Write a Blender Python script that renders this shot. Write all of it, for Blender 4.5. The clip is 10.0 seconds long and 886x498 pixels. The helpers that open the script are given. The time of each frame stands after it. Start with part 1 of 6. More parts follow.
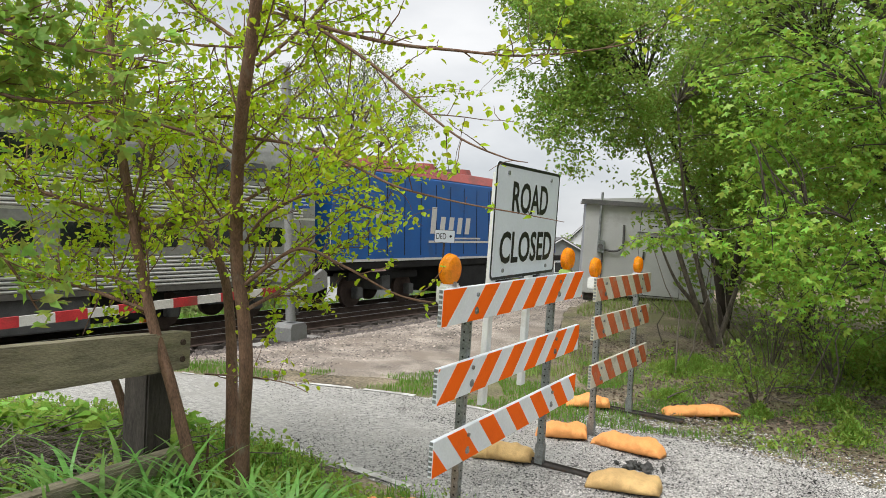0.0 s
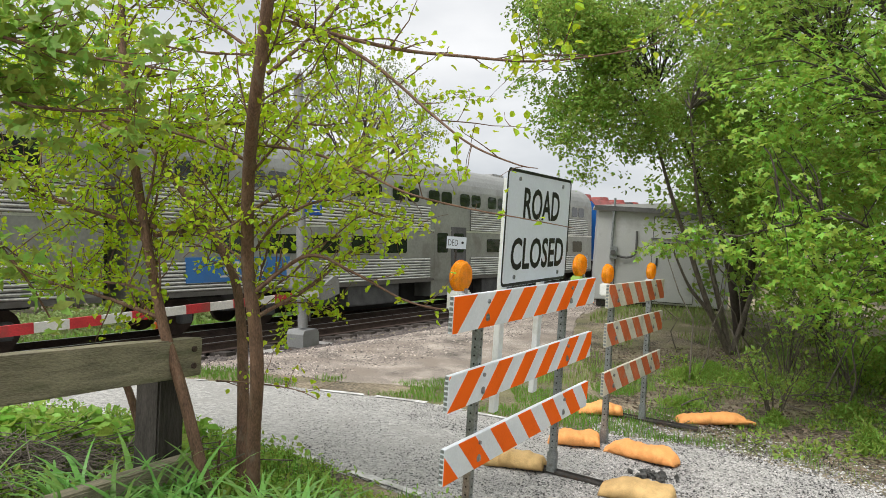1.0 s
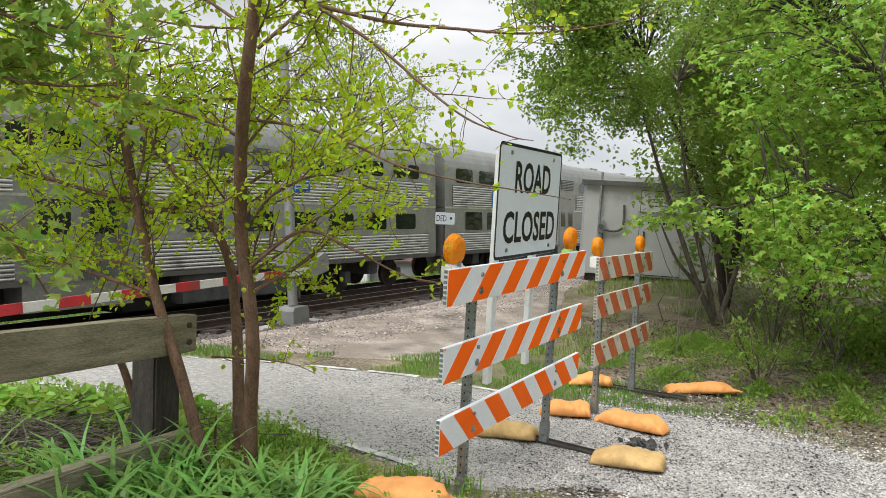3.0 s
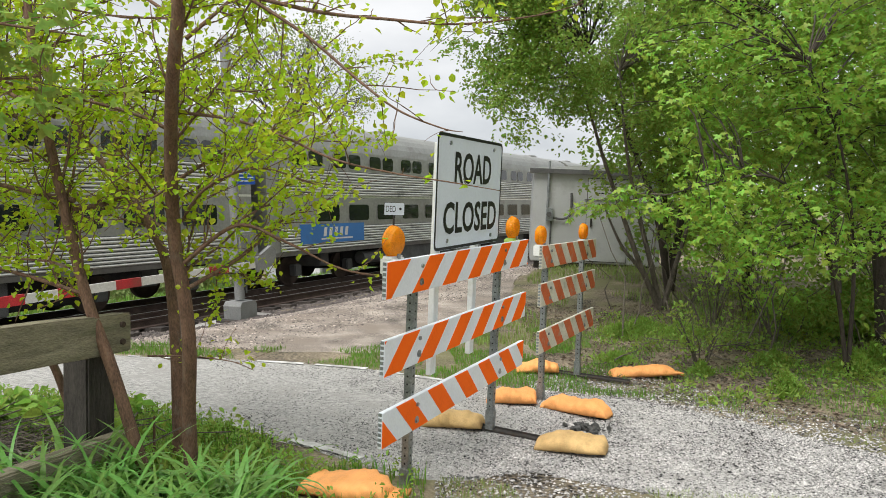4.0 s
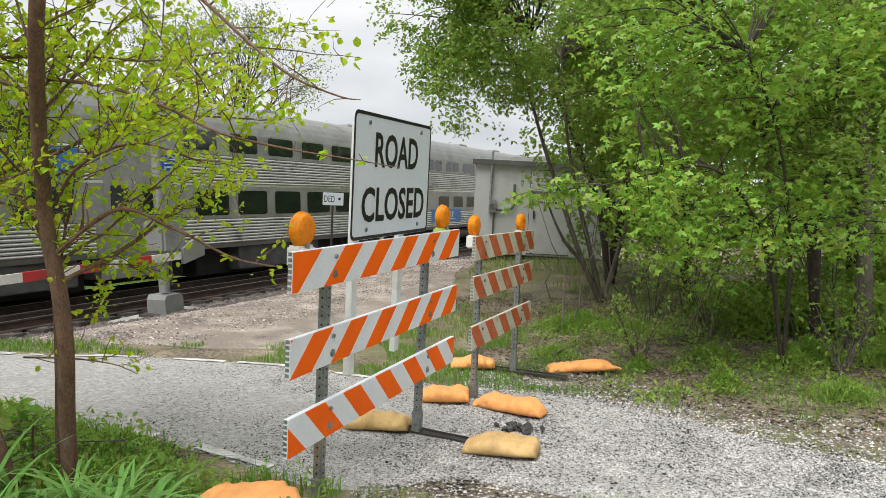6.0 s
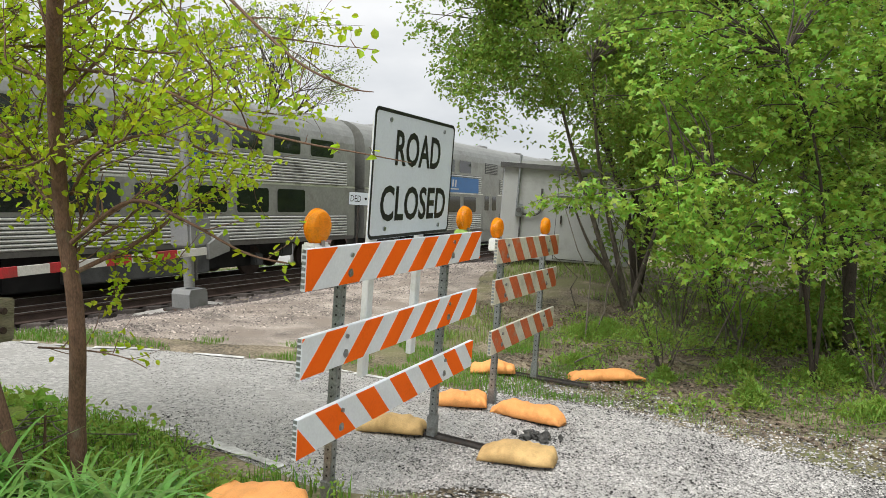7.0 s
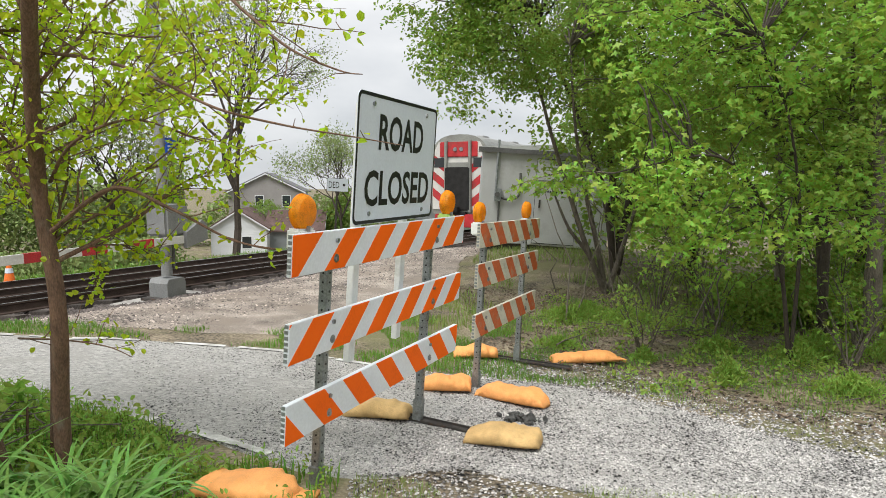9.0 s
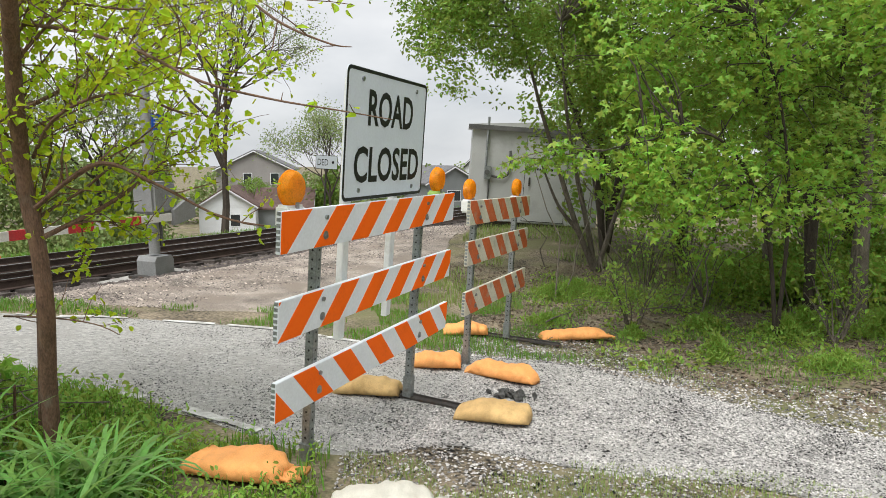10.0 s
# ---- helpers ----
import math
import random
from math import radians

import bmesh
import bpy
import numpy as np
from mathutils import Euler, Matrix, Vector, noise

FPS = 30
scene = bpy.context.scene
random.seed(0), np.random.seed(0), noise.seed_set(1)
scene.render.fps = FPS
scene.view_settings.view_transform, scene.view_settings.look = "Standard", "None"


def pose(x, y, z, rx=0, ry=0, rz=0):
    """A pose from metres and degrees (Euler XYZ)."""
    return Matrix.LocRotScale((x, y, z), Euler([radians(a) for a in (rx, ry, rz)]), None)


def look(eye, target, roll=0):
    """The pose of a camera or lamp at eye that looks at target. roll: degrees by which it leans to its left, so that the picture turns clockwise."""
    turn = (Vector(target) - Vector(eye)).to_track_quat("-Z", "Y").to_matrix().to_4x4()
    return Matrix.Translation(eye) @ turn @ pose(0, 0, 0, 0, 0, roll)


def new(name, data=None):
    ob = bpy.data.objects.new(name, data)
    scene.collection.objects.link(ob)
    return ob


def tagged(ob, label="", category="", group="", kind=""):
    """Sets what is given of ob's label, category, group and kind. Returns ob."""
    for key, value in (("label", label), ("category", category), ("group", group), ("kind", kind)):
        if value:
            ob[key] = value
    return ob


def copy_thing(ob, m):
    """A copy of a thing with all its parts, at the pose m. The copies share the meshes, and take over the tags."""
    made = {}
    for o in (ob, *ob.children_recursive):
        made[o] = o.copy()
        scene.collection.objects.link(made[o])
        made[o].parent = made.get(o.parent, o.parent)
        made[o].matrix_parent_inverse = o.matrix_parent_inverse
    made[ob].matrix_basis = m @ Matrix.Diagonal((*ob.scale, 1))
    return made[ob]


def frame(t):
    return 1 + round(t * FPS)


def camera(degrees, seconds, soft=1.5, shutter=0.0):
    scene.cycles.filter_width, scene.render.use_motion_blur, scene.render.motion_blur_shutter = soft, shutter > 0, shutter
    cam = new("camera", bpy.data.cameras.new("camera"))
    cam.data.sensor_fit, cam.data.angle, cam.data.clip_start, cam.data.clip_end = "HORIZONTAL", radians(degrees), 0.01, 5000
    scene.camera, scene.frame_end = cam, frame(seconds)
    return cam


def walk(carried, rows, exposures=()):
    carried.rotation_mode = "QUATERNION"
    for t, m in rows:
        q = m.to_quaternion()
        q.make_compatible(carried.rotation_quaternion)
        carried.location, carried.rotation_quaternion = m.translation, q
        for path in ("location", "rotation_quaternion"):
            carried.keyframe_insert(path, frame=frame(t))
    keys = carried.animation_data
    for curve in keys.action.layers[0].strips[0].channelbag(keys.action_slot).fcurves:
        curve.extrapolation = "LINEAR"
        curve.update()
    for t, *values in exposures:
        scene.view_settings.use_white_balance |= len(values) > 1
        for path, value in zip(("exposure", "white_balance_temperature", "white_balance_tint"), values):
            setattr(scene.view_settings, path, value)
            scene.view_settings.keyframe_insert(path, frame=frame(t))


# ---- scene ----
cam = camera(64.6, 10.0, soft=0.55)
PATH = [
    (0, (0.18, -0.189, 1.813), (0.074, 1.808, 1.765), 0.1),
    (0.5, (0.202, -0.172, 1.813), (0.094, 1.824, 1.773), 0.2),
    (1, (0.188, -0.174, 1.814), (0.047, 1.821, 1.784), -0.0),
    (1.5, (0.143, -0.163, 1.806), (-0.029, 1.83, 1.772), -0.2),
    (2, (0.133, -0.164, 1.803), (-0.046, 1.827, 1.754), -0.2),
    (2.5, (0.143, -0.2, 1.797), (-0.011, 1.792, 1.723), -0.3),
    (4, (0.237, -0.191, 1.808), (0.264, 1.805, 1.679), -1.5),
    (4.5, (0.342, -0.115, 1.797), (0.445, 1.878, 1.659), -2.0),
    (5, (0.324, -0.002, 1.775), (0.497, 1.985, 1.627), -2.1),
    (6.5, (0.468, 0.217, 1.759), (0.614, 2.206, 1.606), -0.1),
    (7, (0.476, 0.254, 1.747), (0.572, 2.247, 1.602), 0.5),
    (7.5, (0.447, 0.26, 1.739), (0.519, 2.253, 1.6), 0.6),
    (8, (0.439, 0.254, 1.745), (0.53, 2.247, 1.6), 0.4),
    (8.5, (0.437, 0.251, 1.748), (0.563, 2.241, 1.587), 0.1),
    (9, (0.431, 0.256, 1.737), (0.591, 2.241, 1.552), -0.1),
    (9.5, (0.43, 0.269, 1.734), (0.612, 2.249, 1.519), -0.1),
    (10, (0.429, 0.274, 1.729), (0.618, 2.249, 1.482), -0.0),
]
walk(cam, [(t, look(eye, aim, roll)) for t, eye, aim, roll in PATH])

# ---- world and light: bright overcast sky ----
world = bpy.data.worlds.new("overcast")
scene.world = world
world.use_nodes = True
wn, wl = world.node_tree.nodes, world.node_tree.links
wn.clear()
w_out = wn.new("ShaderNodeOutputWorld")
w_bg = wn.new("ShaderNodeBackground")
w_sky = wn.new("ShaderNodeTexSky")
w_sky.sky_type, w_sky.sun_disc = "NISHITA", False
w_sky.sun_elevation, w_sky.sun_rotation = radians(52), radians(215)
w_coord = wn.new("ShaderNodeTexCoord")
w_map = wn.new("ShaderNodeMapping")
w_map.inputs["Scale"].default_value = (1.0, 1.0, 2.6)
w_noise = wn.new("ShaderNodeTexNoise")
w_noise.inputs["Scale"].default_value, w_noise.inputs["Detail"].default_value = 2.2, 6.0
w_ramp = wn.new("ShaderNodeValToRGB")
w_ramp.color_ramp.elements[0].position, w_ramp.color_ramp.elements[0].color = 0.32, (7.3, 7.7, 8.2, 1)
w_ramp.color_ramp.elements[1].position, w_ramp.color_ramp.elements[1].color = 0.68, (13.4, 13.4, 13.4, 1)
w_mix = wn.new("ShaderNodeMix")
w_mix.data_type = "RGBA"
w_mix.inputs[0].default_value = 0.9
wl.new(w_coord.outputs["Generated"], w_map.inputs["Vector"])
wl.new(w_map.outputs["Vector"], w_noise.inputs["Vector"])
wl.new(w_noise.outputs["Fac"], w_ramp.inputs["Fac"])
wl.new(w_sky.outputs["Color"], w_mix.inputs[6])
wl.new(w_ramp.outputs["Color"], w_mix.inputs[7])
wl.new(w_mix.outputs[2], w_bg.inputs["Color"])
w_bg.inputs["Strength"].default_value = 0.057
wl.new(w_bg.outputs[0], w_out.inputs["Surface"])

sun_data = bpy.data.lights.new("sun", "SUN")
sun_data.energy, sun_data.angle, sun_data.color = 2.6, radians(38), (1.0, 0.98, 0.95)
sun = new("sun", sun_data)
sun.matrix_world = look((0, 0, 30), (8, 14, 0))
scene.view_settings.exposure = 0.55


# ---- materials ----
def mat(name, col, rough=0.7, metal=0.0, var=0.18, scale=6.0, fine=60.0, bump=0.15, dirt=None, dirt_at=0.62, dirt_scale=2.0,
        island=0.0, objvar=0.0, spec=0.4, stretch=(1, 1, 1), through_light=0.0, hue=0.0):
    """Procedural surface: base colour varied at two scales, optional dirt patches and relief."""
    m = bpy.data.materials.new(name)
    m.use_nodes = True
    n, l = m.node_tree.nodes, m.node_tree.links
    b = n["Principled BSDF"]
    b.inputs["Roughness"].default_value, b.inputs["Metallic"].default_value = rough, metal
    b.inputs["Specular IOR Level"].default_value = spec
    co = n.new("ShaderNodeTexCoord")
    mp = n.new("ShaderNodeMapping")
    mp.inputs["Scale"].default_value = stretch
    l.new(co.outputs["Object"], mp.inputs["Vector"])
    n1, n2 = n.new("ShaderNodeTexNoise"), n.new("ShaderNodeTexNoise")
    n1.inputs["Scale"].default_value, n2.inputs["Scale"].default_value = scale, fine
    n1.inputs["Detail"].default_value, n2.inputs["Detail"].default_value = 4.0, 3.0
    l.new(mp.outputs["Vector"], n1.inputs["Vector"])
    l.new(mp.outputs["Vector"], n2.inputs["Vector"])
    add = n.new("ShaderNodeMath")
    add.operation = "ADD"
    l.new(n1.outputs["Fac"], add.inputs[0])
    l.new(n2.outputs["Fac"], add.inputs[1])
    last = add.outputs[0]
    for src, amount in (("island", island), ("object", objvar)):
        if amount:
            info = n.new("ShaderNodeNewGeometry" if src == "island" else "ShaderNodeObjectInfo")
            mul = n.new("ShaderNodeMath")
            mul.operation = "MULTIPLY_ADD"
            mul.inputs[1].default_value, mul.inputs[2].default_value = 2 * amount, -amount
            l.new(info.outputs["Random Per Island" if src == "island" else "Random"], mul.inputs[0])
            a2 = n.new("ShaderNodeMath")
            a2.operation = "ADD"
            l.new(last, a2.inputs[0])
            l.new(mul.outputs[0], a2.inputs[1])
            last = a2.outputs[0]
    ramp = n.new("ShaderNodeMapRange")
    ramp.inputs["From Min"].default_value, ramp.inputs["From Max"].default_value = 0.6, 1.4
    ramp.inputs["To Min"].default_value, ramp.inputs["To Max"].default_value = 1 - 2.2 * var, 1 + 2.2 * var
    ramp.clamp = False
    l.new(last, ramp.inputs["Value"])
    hsv = n.new("ShaderNodeHueSaturation")
    hsv.inputs["Color"].default_value = (*col, 1)
    l.new(ramp.outputs[0], hsv.inputs["Value"])
    if hue:
        geo = n.new("ShaderNodeNewGeometry")
        turn = n.new("ShaderNodeMapRange")
        turn.inputs["To Min"].default_value, turn.inputs["To Max"].default_value = 0.5 - hue, 0.5 + hue
        l.new(geo.outputs["Random Per Island"], turn.inputs["Value"])
        l.new(turn.outputs[0], hsv.inputs["Hue"])
    colour = hsv.outputs["Color"]
    if dirt:
        n3 = n.new("ShaderNodeTexNoise")
        n3.inputs["Scale"].default_value, n3.inputs["Detail"].default_value, n3.inputs["Roughness"].default_value = dirt_scale, 7.0, 0.65
        l.new(mp.outputs["Vector"], n3.inputs["Vector"])
        r3 = n.new("ShaderNodeMapRange")
        r3.inputs["From Min"].default_value, r3.inputs["From Max"].default_value = dirt_at - 0.06, dirt_at + 0.1
        l.new(n3.outputs["Fac"], r3.inputs["Value"])
        mix = n.new("ShaderNodeMix")
        mix.data_type = "RGBA"
        mix.inputs[7].default_value = (*dirt, 1)
        l.new(r3.outputs[0], mix.inputs[0])
        l.new(colour, mix.inputs[6])
        colour = mix.outputs[2]
    l.new(colour, b.inputs["Base Color"])
    if bump:
        bp = n.new("ShaderNodeBump")
        bp.inputs["Strength"].default_value, bp.inputs["Distance"].default_value = bump, 0.02
        l.new(add.outputs[0], bp.inputs["Height"])
        l.new(bp.outputs[0], b.inputs["Normal"])
    if through_light:
        tr = n.new("ShaderNodeBsdfTranslucent")
        l.new(colour, tr.inputs["Color"])
        ms = n.new("ShaderNodeMixShader")
        ms.inputs[0].default_value = through_light
        l.new(b.outputs[0], ms.inputs[1])
        l.new(tr.outputs[0], ms.inputs[2])
        l.new(ms.outputs[0], n["Material Output"].inputs["Surface"])
    return m


WHITE_SHEET = mat("white_sheeting", (0.77, 0.81, 0.85), 0.45, var=0.04, dirt=(0.4, 0.39, 0.36), dirt_at=0.74, dirt_scale=9, bump=0.03)
ORANGE_SHEET = mat("orange_sheeting", (1.0, 0.15, 0.006), 0.6, spec=0.15, var=0.05, dirt=(0.7, 0.33, 0.18), dirt_at=0.76, dirt_scale=11, bump=0.03)
ORANGE_FADED = mat("weathered_orange_sheeting", (0.58, 0.13, 0.045), 0.6, var=0.12, dirt=(0.45, 0.28, 0.2), dirt_at=0.62, dirt_scale=9, bump=0.05)
CREAM_SHEET = mat("weathered_white_sheeting", (0.62, 0.59, 0.49), 0.6, var=0.1, dirt=(0.36, 0.33, 0.26), dirt_at=0.64, dirt_scale=8, bump=0.05)
SIGN_WHITE = mat("sign_white", (0.68, 0.74, 0.80), 0.4, var=0.03, scale=3, bump=0.02, dirt=(0.6, 0.6, 0.58), dirt_at=0.7)
SIGN_BLACK = mat("sign_black", (0.012, 0.012, 0.013), 0.5, var=0.1, bump=0.0)
GALV = mat("galvanised_steel", (0.30, 0.32, 0.32), 0.5, 0.75, var=0.22, scale=14, fine=90, bump=0.06, dirt=(0.14, 0.13, 0.12), dirt_at=0.66, dirt_scale=7)
DARK_STEEL = mat("dark_steel", (0.06, 0.055, 0.05), 0.75, 0.3, var=0.25, scale=9, dirt=(0.11, 0.06, 0.035), dirt_at=0.6, dirt_scale=8)
BOLT = mat("bolt_steel", (0.32, 0.33, 0.34), 0.35, 0.9, var=0.15)
AMBER = mat("amber_lens", (1.0, 0.47, 0.012), 0.18, var=0.16, scale=20, fine=140, bump=0.5, spec=0.6, through_light=0.5)
LAMP_WHITE = mat("lamp_housing", (0.7, 0.71, 0.68), 0.5, var=0.06)
LAMP_GREEN = mat("lamp_housing_lime", (0.42, 0.62, 0.16), 0.5, var=0.06)
BAG_ORANGE = mat("orange_sandbag", (0.88, 0.39, 0.125), 0.72, var=0.1, scale=9, fine=220, bump=0.3, dirt=(0.7, 0.27, 0.07), dirt_at=0.66, dirt_scale=6)
BAG_TAN = mat("tan_sandbag", (0.60, 0.40, 0.17), 0.8, var=0.14, scale=9, fine=220, bump=0.3, dirt=(0.42, 0.27, 0.11), dirt_at=0.63, dirt_scale=6)
BAG_WHITE = mat("white_sandbag", (0.62, 0.60, 0.52), 0.8, var=0.1, scale=9, fine=220, bump=0.3, dirt=(0.42, 0.38, 0.3), dirt_at=0.62, dirt_scale=6)
MAST = mat("mast_grey", (0.27, 0.275, 0.27), 0.6, 0.3, var=0.16, scale=2, dirt=(0.18, 0.175, 0.16), dirt_at=0.58)
TIMBER = mat("weathered_timber", (0.25, 0.225, 0.155), 0.88, var=0.25, scale=3, fine=30, bump=0.5, stretch=(1.2, 9, 9), dirt=(0.11, 0.11, 0.06), dirt_at=0.6, dirt_scale=1.4)
TIMBER_DARK = mat("dark_timber", (0.055, 0.048, 0.042), 0.9, var=0.3, scale=3, fine=26, bump=0.5, stretch=(9, 9, 1.2))
BARK = mat("sapling_bark", (0.15, 0.088, 0.056), 0.85, var=0.28, scale=8, fine=50, bump=0.5, stretch=(3, 3, 1), dirt=(0.19, 0.15, 0.11), dirt_at=0.62, dirt_scale=5)
BARK_GREY = mat("grey_bark", (0.14, 0.12, 0.095), 0.9, var=0.3, scale=6, fine=40, bump=0.6, stretch=(3, 3, 0.8))
BARK_DARK = mat("dark_bark", (0.06, 0.048, 0.038), 0.9, var=0.3, scale=6, fine=40, bump=0.5, stretch=(3, 3, 0.8))
LEAF_LIME = mat("young_leaf", (0.46, 0.60, 0.03), 0.5, var=0.1, scale=5, island=0.22, bump=0.0, through_light=0.58, hue=0.03)
LEAF_GREEN = mat("green_leaf", (0.31, 0.44, 0.085), 0.5, var=0.13, scale=0.6, island=0.3, bump=0.0, through_light=0.58, hue=0.035)
LEAF_BRIGHT = mat("bright_leaf", (0.33, 0.52, 0.075), 0.5, var=0.12, scale=0.7, island=0.28, bump=0.0, through_light=0.45, hue=0.035)
LEAF_DEEP = mat("deep_leaf", (0.19, 0.29, 0.05), 0.5, var=0.15, scale=0.6, island=0.3, bump=0.0, through_light=0.35, hue=0.03)
LEAF_FAR = mat("far_leaf", (0.25, 0.32, 0.11), 0.6, var=0.14, scale=0.3, island=0.3, bump=0.0, through_light=0.35, hue=0.03)
GRASS = mat("grass_blade", (0.16, 0.31, 0.04), 0.55, var=0.14, scale=1.2, island=0.3, bump=0.0, through_light=0.35, hue=0.03)
GRASS_DULL = mat("dry_grass_blade", (0.24, 0.31, 0.085), 0.6, var=0.16, scale=1.2, island=0.32, bump=0.0, through_light=0.3, hue=0.03)
LEAF_TUFT = mat("fresh_weed", (0.27, 0.41, 0.07), 0.55, var=0.12, scale=3, island=0.3, bump=0.0, through_light=0.45, hue=0.03)
LEAF_MAT = mat("weed_leaf", (0.30, 0.47, 0.08), 0.5, var=0.14, scale=2, island=0.35, bump=0.0, through_light=0.45, hue=0.03)
STRAP = mat("strap_leaf", (0.18, 0.36, 0.075), 0.42, var=0.12, scale=1.5, island=0.3, bump=0.0, through_light=0.35, hue=0.02)
SOIL = mat("soil_and_grass", (0.20, 0.165, 0.115), 0.95, var=0.6, scale=1.5, fine=34, bump=0.8, dirt=(0.165, 0.16, 0.075), dirt_at=0.52, dirt_scale=0.9)
LITTER = mat("leaf_litter", (0.20, 0.155, 0.115), 0.9, var=0.2, scale=2, island=0.35, bump=0.0)
ROAD = mat("worn_gravelly_asphalt", (0.45, 0.44, 0.415), 0.92, var=0.3, scale=26, fine=130, bump=0.9, dirt=(0.40, 0.385, 0.36), dirt_at=0.56, dirt_scale=3.1)
DRIVE = mat("dusty_gravel", (0.32, 0.275, 0.235), 0.95, var=0.5, scale=1.6, fine=60, bump=1.0, dirt=(0.27, 0.225, 0.185), dirt_at=0.52, dirt_scale=0.9)
STONE = mat("pale_crushed_stone", (0.33, 0.32, 0.305), 0.9, var=0.34, scale=3, island=0.45, bump=0.2)
STONE_WARM = mat("dusty_stone", (0.36, 0.31, 0.27), 0.9, var=0.28, scale=3, island=0.4, bump=0.2)
BALLAST = mat("track_ballast", (0.115, 0.098, 0.09), 0.92, var=0.2, scale=3, island=0.42, bump=0.2)
BALLAST_BED = mat("ballast_bed", (0.095, 0.082, 0.075), 0.95, var=0.25, scale=4, fine=40, bump=0.7)
LINE = mat("worn_white_paint", (0.66, 0.66, 0.63), 0.8, var=0.12, scale=8, fine=80, bump=0.2, dirt=(0.39, 0.38, 0.355), dirt_at=0.47, dirt_scale=6)
RAIL_TOP = mat("polished_rail", (0.5, 0.5, 0.5), 0.28, 0.95, var=0.08)
RAIL_RUST = mat("rusty_rail", (0.075, 0.052, 0.042), 0.8, 0.3, var=0.25, scale=5)
TIE = mat("railway_tie", (0.06, 0.05, 0.043), 0.9, var=0.3, scale=5, fine=40, bump=0.4, objvar=0.25)
STAINLESS = mat("fluted_stainless", (0.72, 0.72, 0.66), 0.3, 0.8, var=0.1, scale=1.2, fine=20, bump=0.02, dirt=(0.26, 0.25, 0.22), dirt_at=0.6, dirt_scale=0.9, stretch=(1, 1, 2))
STAIN_FLAT = mat("smooth_stainless", (0.33, 0.335, 0.305), 0.42, 0.65, var=0.09, scale=1.5, fine=14, bump=0.02, dirt=(0.24, 0.23, 0.205), dirt_at=0.6, dirt_scale=1.1)
ROOF_GREY = mat("train_roof", (0.42, 0.42, 0.41), 0.55, 0.3, var=0.14, scale=1.2, dirt=(0.2, 0.2, 0.19), dirt_at=0.58, dirt_scale=1.2)
UNDER = mat("underframe_black", (0.022, 0.021, 0.02), 0.8, 0.2, var=0.3, scale=3)
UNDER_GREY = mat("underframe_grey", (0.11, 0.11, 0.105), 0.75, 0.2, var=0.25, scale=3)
LOGO_BLUE = mat("rail_blue", (0.045, 0.17, 0.42), 0.42, var=0.07, scale=1.2, bump=0.02, dirt=(0.06, 0.15, 0.32), dirt_at=0.62)
LOCO_BLUE = mat("loco_blue", (0.012, 0.105, 0.36), 0.4, var=0.08, scale=0.9, bump=0.02, dirt=(0.03, 0.09, 0.24), dirt_at=0.6, dirt_scale=1.2)
LOCO_RED = mat("loco_dusty_red", (0.30, 0.075, 0.065), 0.6, var=0.16, scale=1.1, dirt=(0.17, 0.07, 0.06), dirt_at=0.55, dirt_scale=1.3)
SIGNAL_RED = mat("signal_red", (0.46, 0.03, 0.035), 0.5, var=0.2, scale=3, dirt=(0.24, 0.06, 0.05), dirt_at=0.56)
TRAIN_WHITE = mat("train_white", (0.62, 0.61, 0.57), 0.5, var=0.08, scale=2, dirt=(0.42, 0.4, 0.36), dirt_at=0.6)
CABINET = mat("cabinet_grey", (0.50, 0.51, 0.50), 0.5, 0.25, var=0.07, scale=1.3, bump=0.03, dirt=(0.38, 0.38, 0.365), dirt_at=0.6, dirt_scale=1.4)
CONCRETE = mat("concrete", (0.36, 0.345, 0.32), 0.92, var=0.16, scale=3, fine=40, bump=0.4, dirt=(0.24, 0.23, 0.21), dirt_at=0.58)
PLASTIC_WHITE = mat("white_post_plastic", (0.76, 0.77, 0.76), 0.5, var=0.05, dirt=(0.55, 0.54, 0.5), dirt_at=0.66, dirt_scale=4)
SIDING_WHITE = mat("white_siding", (0.72, 0.74, 0.76), 0.6, var=0.06, scale=1)
SIDING_GREY = mat("grey_siding", (0.22, 0.24, 0.245), 0.7, var=0.08, scale=1)
SIDING_TAN = mat("taupe_siding", (0.34, 0.32, 0.31), 0.7, var=0.08, scale=1)
SHINGLE = mat("red_brown_shingle", (0.12, 0.078, 0.07), 0.9, var=0.2, scale=2, fine=18, bump=0.4)
SHINGLE_GREY = mat("grey_shingle", (0.15, 0.15, 0.155), 0.9, var=0.2, scale=2, fine=18, bump=0.4)
RUBBLE = mat("dark_rubble", (0.075, 0.075, 0.07), 0.9, var=0.3, scale=14, bump=0.5)
SIGN_BLUE = mat("sign_blue", (0.02, 0.10, 0.5), 0.4, var=0.05)
CONE_ORANGE = mat("cone_orange", (0.8, 0.17, 0.02), 0.5, var=0.06)


def glass_mat(name, col, rough=0.06):
    m = mat(name, col, rough, var=0.25, scale=0.9, bump=0.0, spec=0.7)
    return m


TRAIN_GLASS = glass_mat("tinted_train_glass", (0.012, 0.016, 0.016))
HOUSE_GLASS = glass_mat("house_glass", (0.03, 0.035, 0.04))


# ---- mesh helpers ----
def link_mesh(name, verts, faces, material, parent=None, smooth=False):
    me = bpy.data.meshes.new(name)
    me.from_pydata(verts, [], faces)
    if smooth:
        me.shade_smooth()
    me.materials.append(material)
    ob = new(name, me)
    ob.parent = parent
    return ob


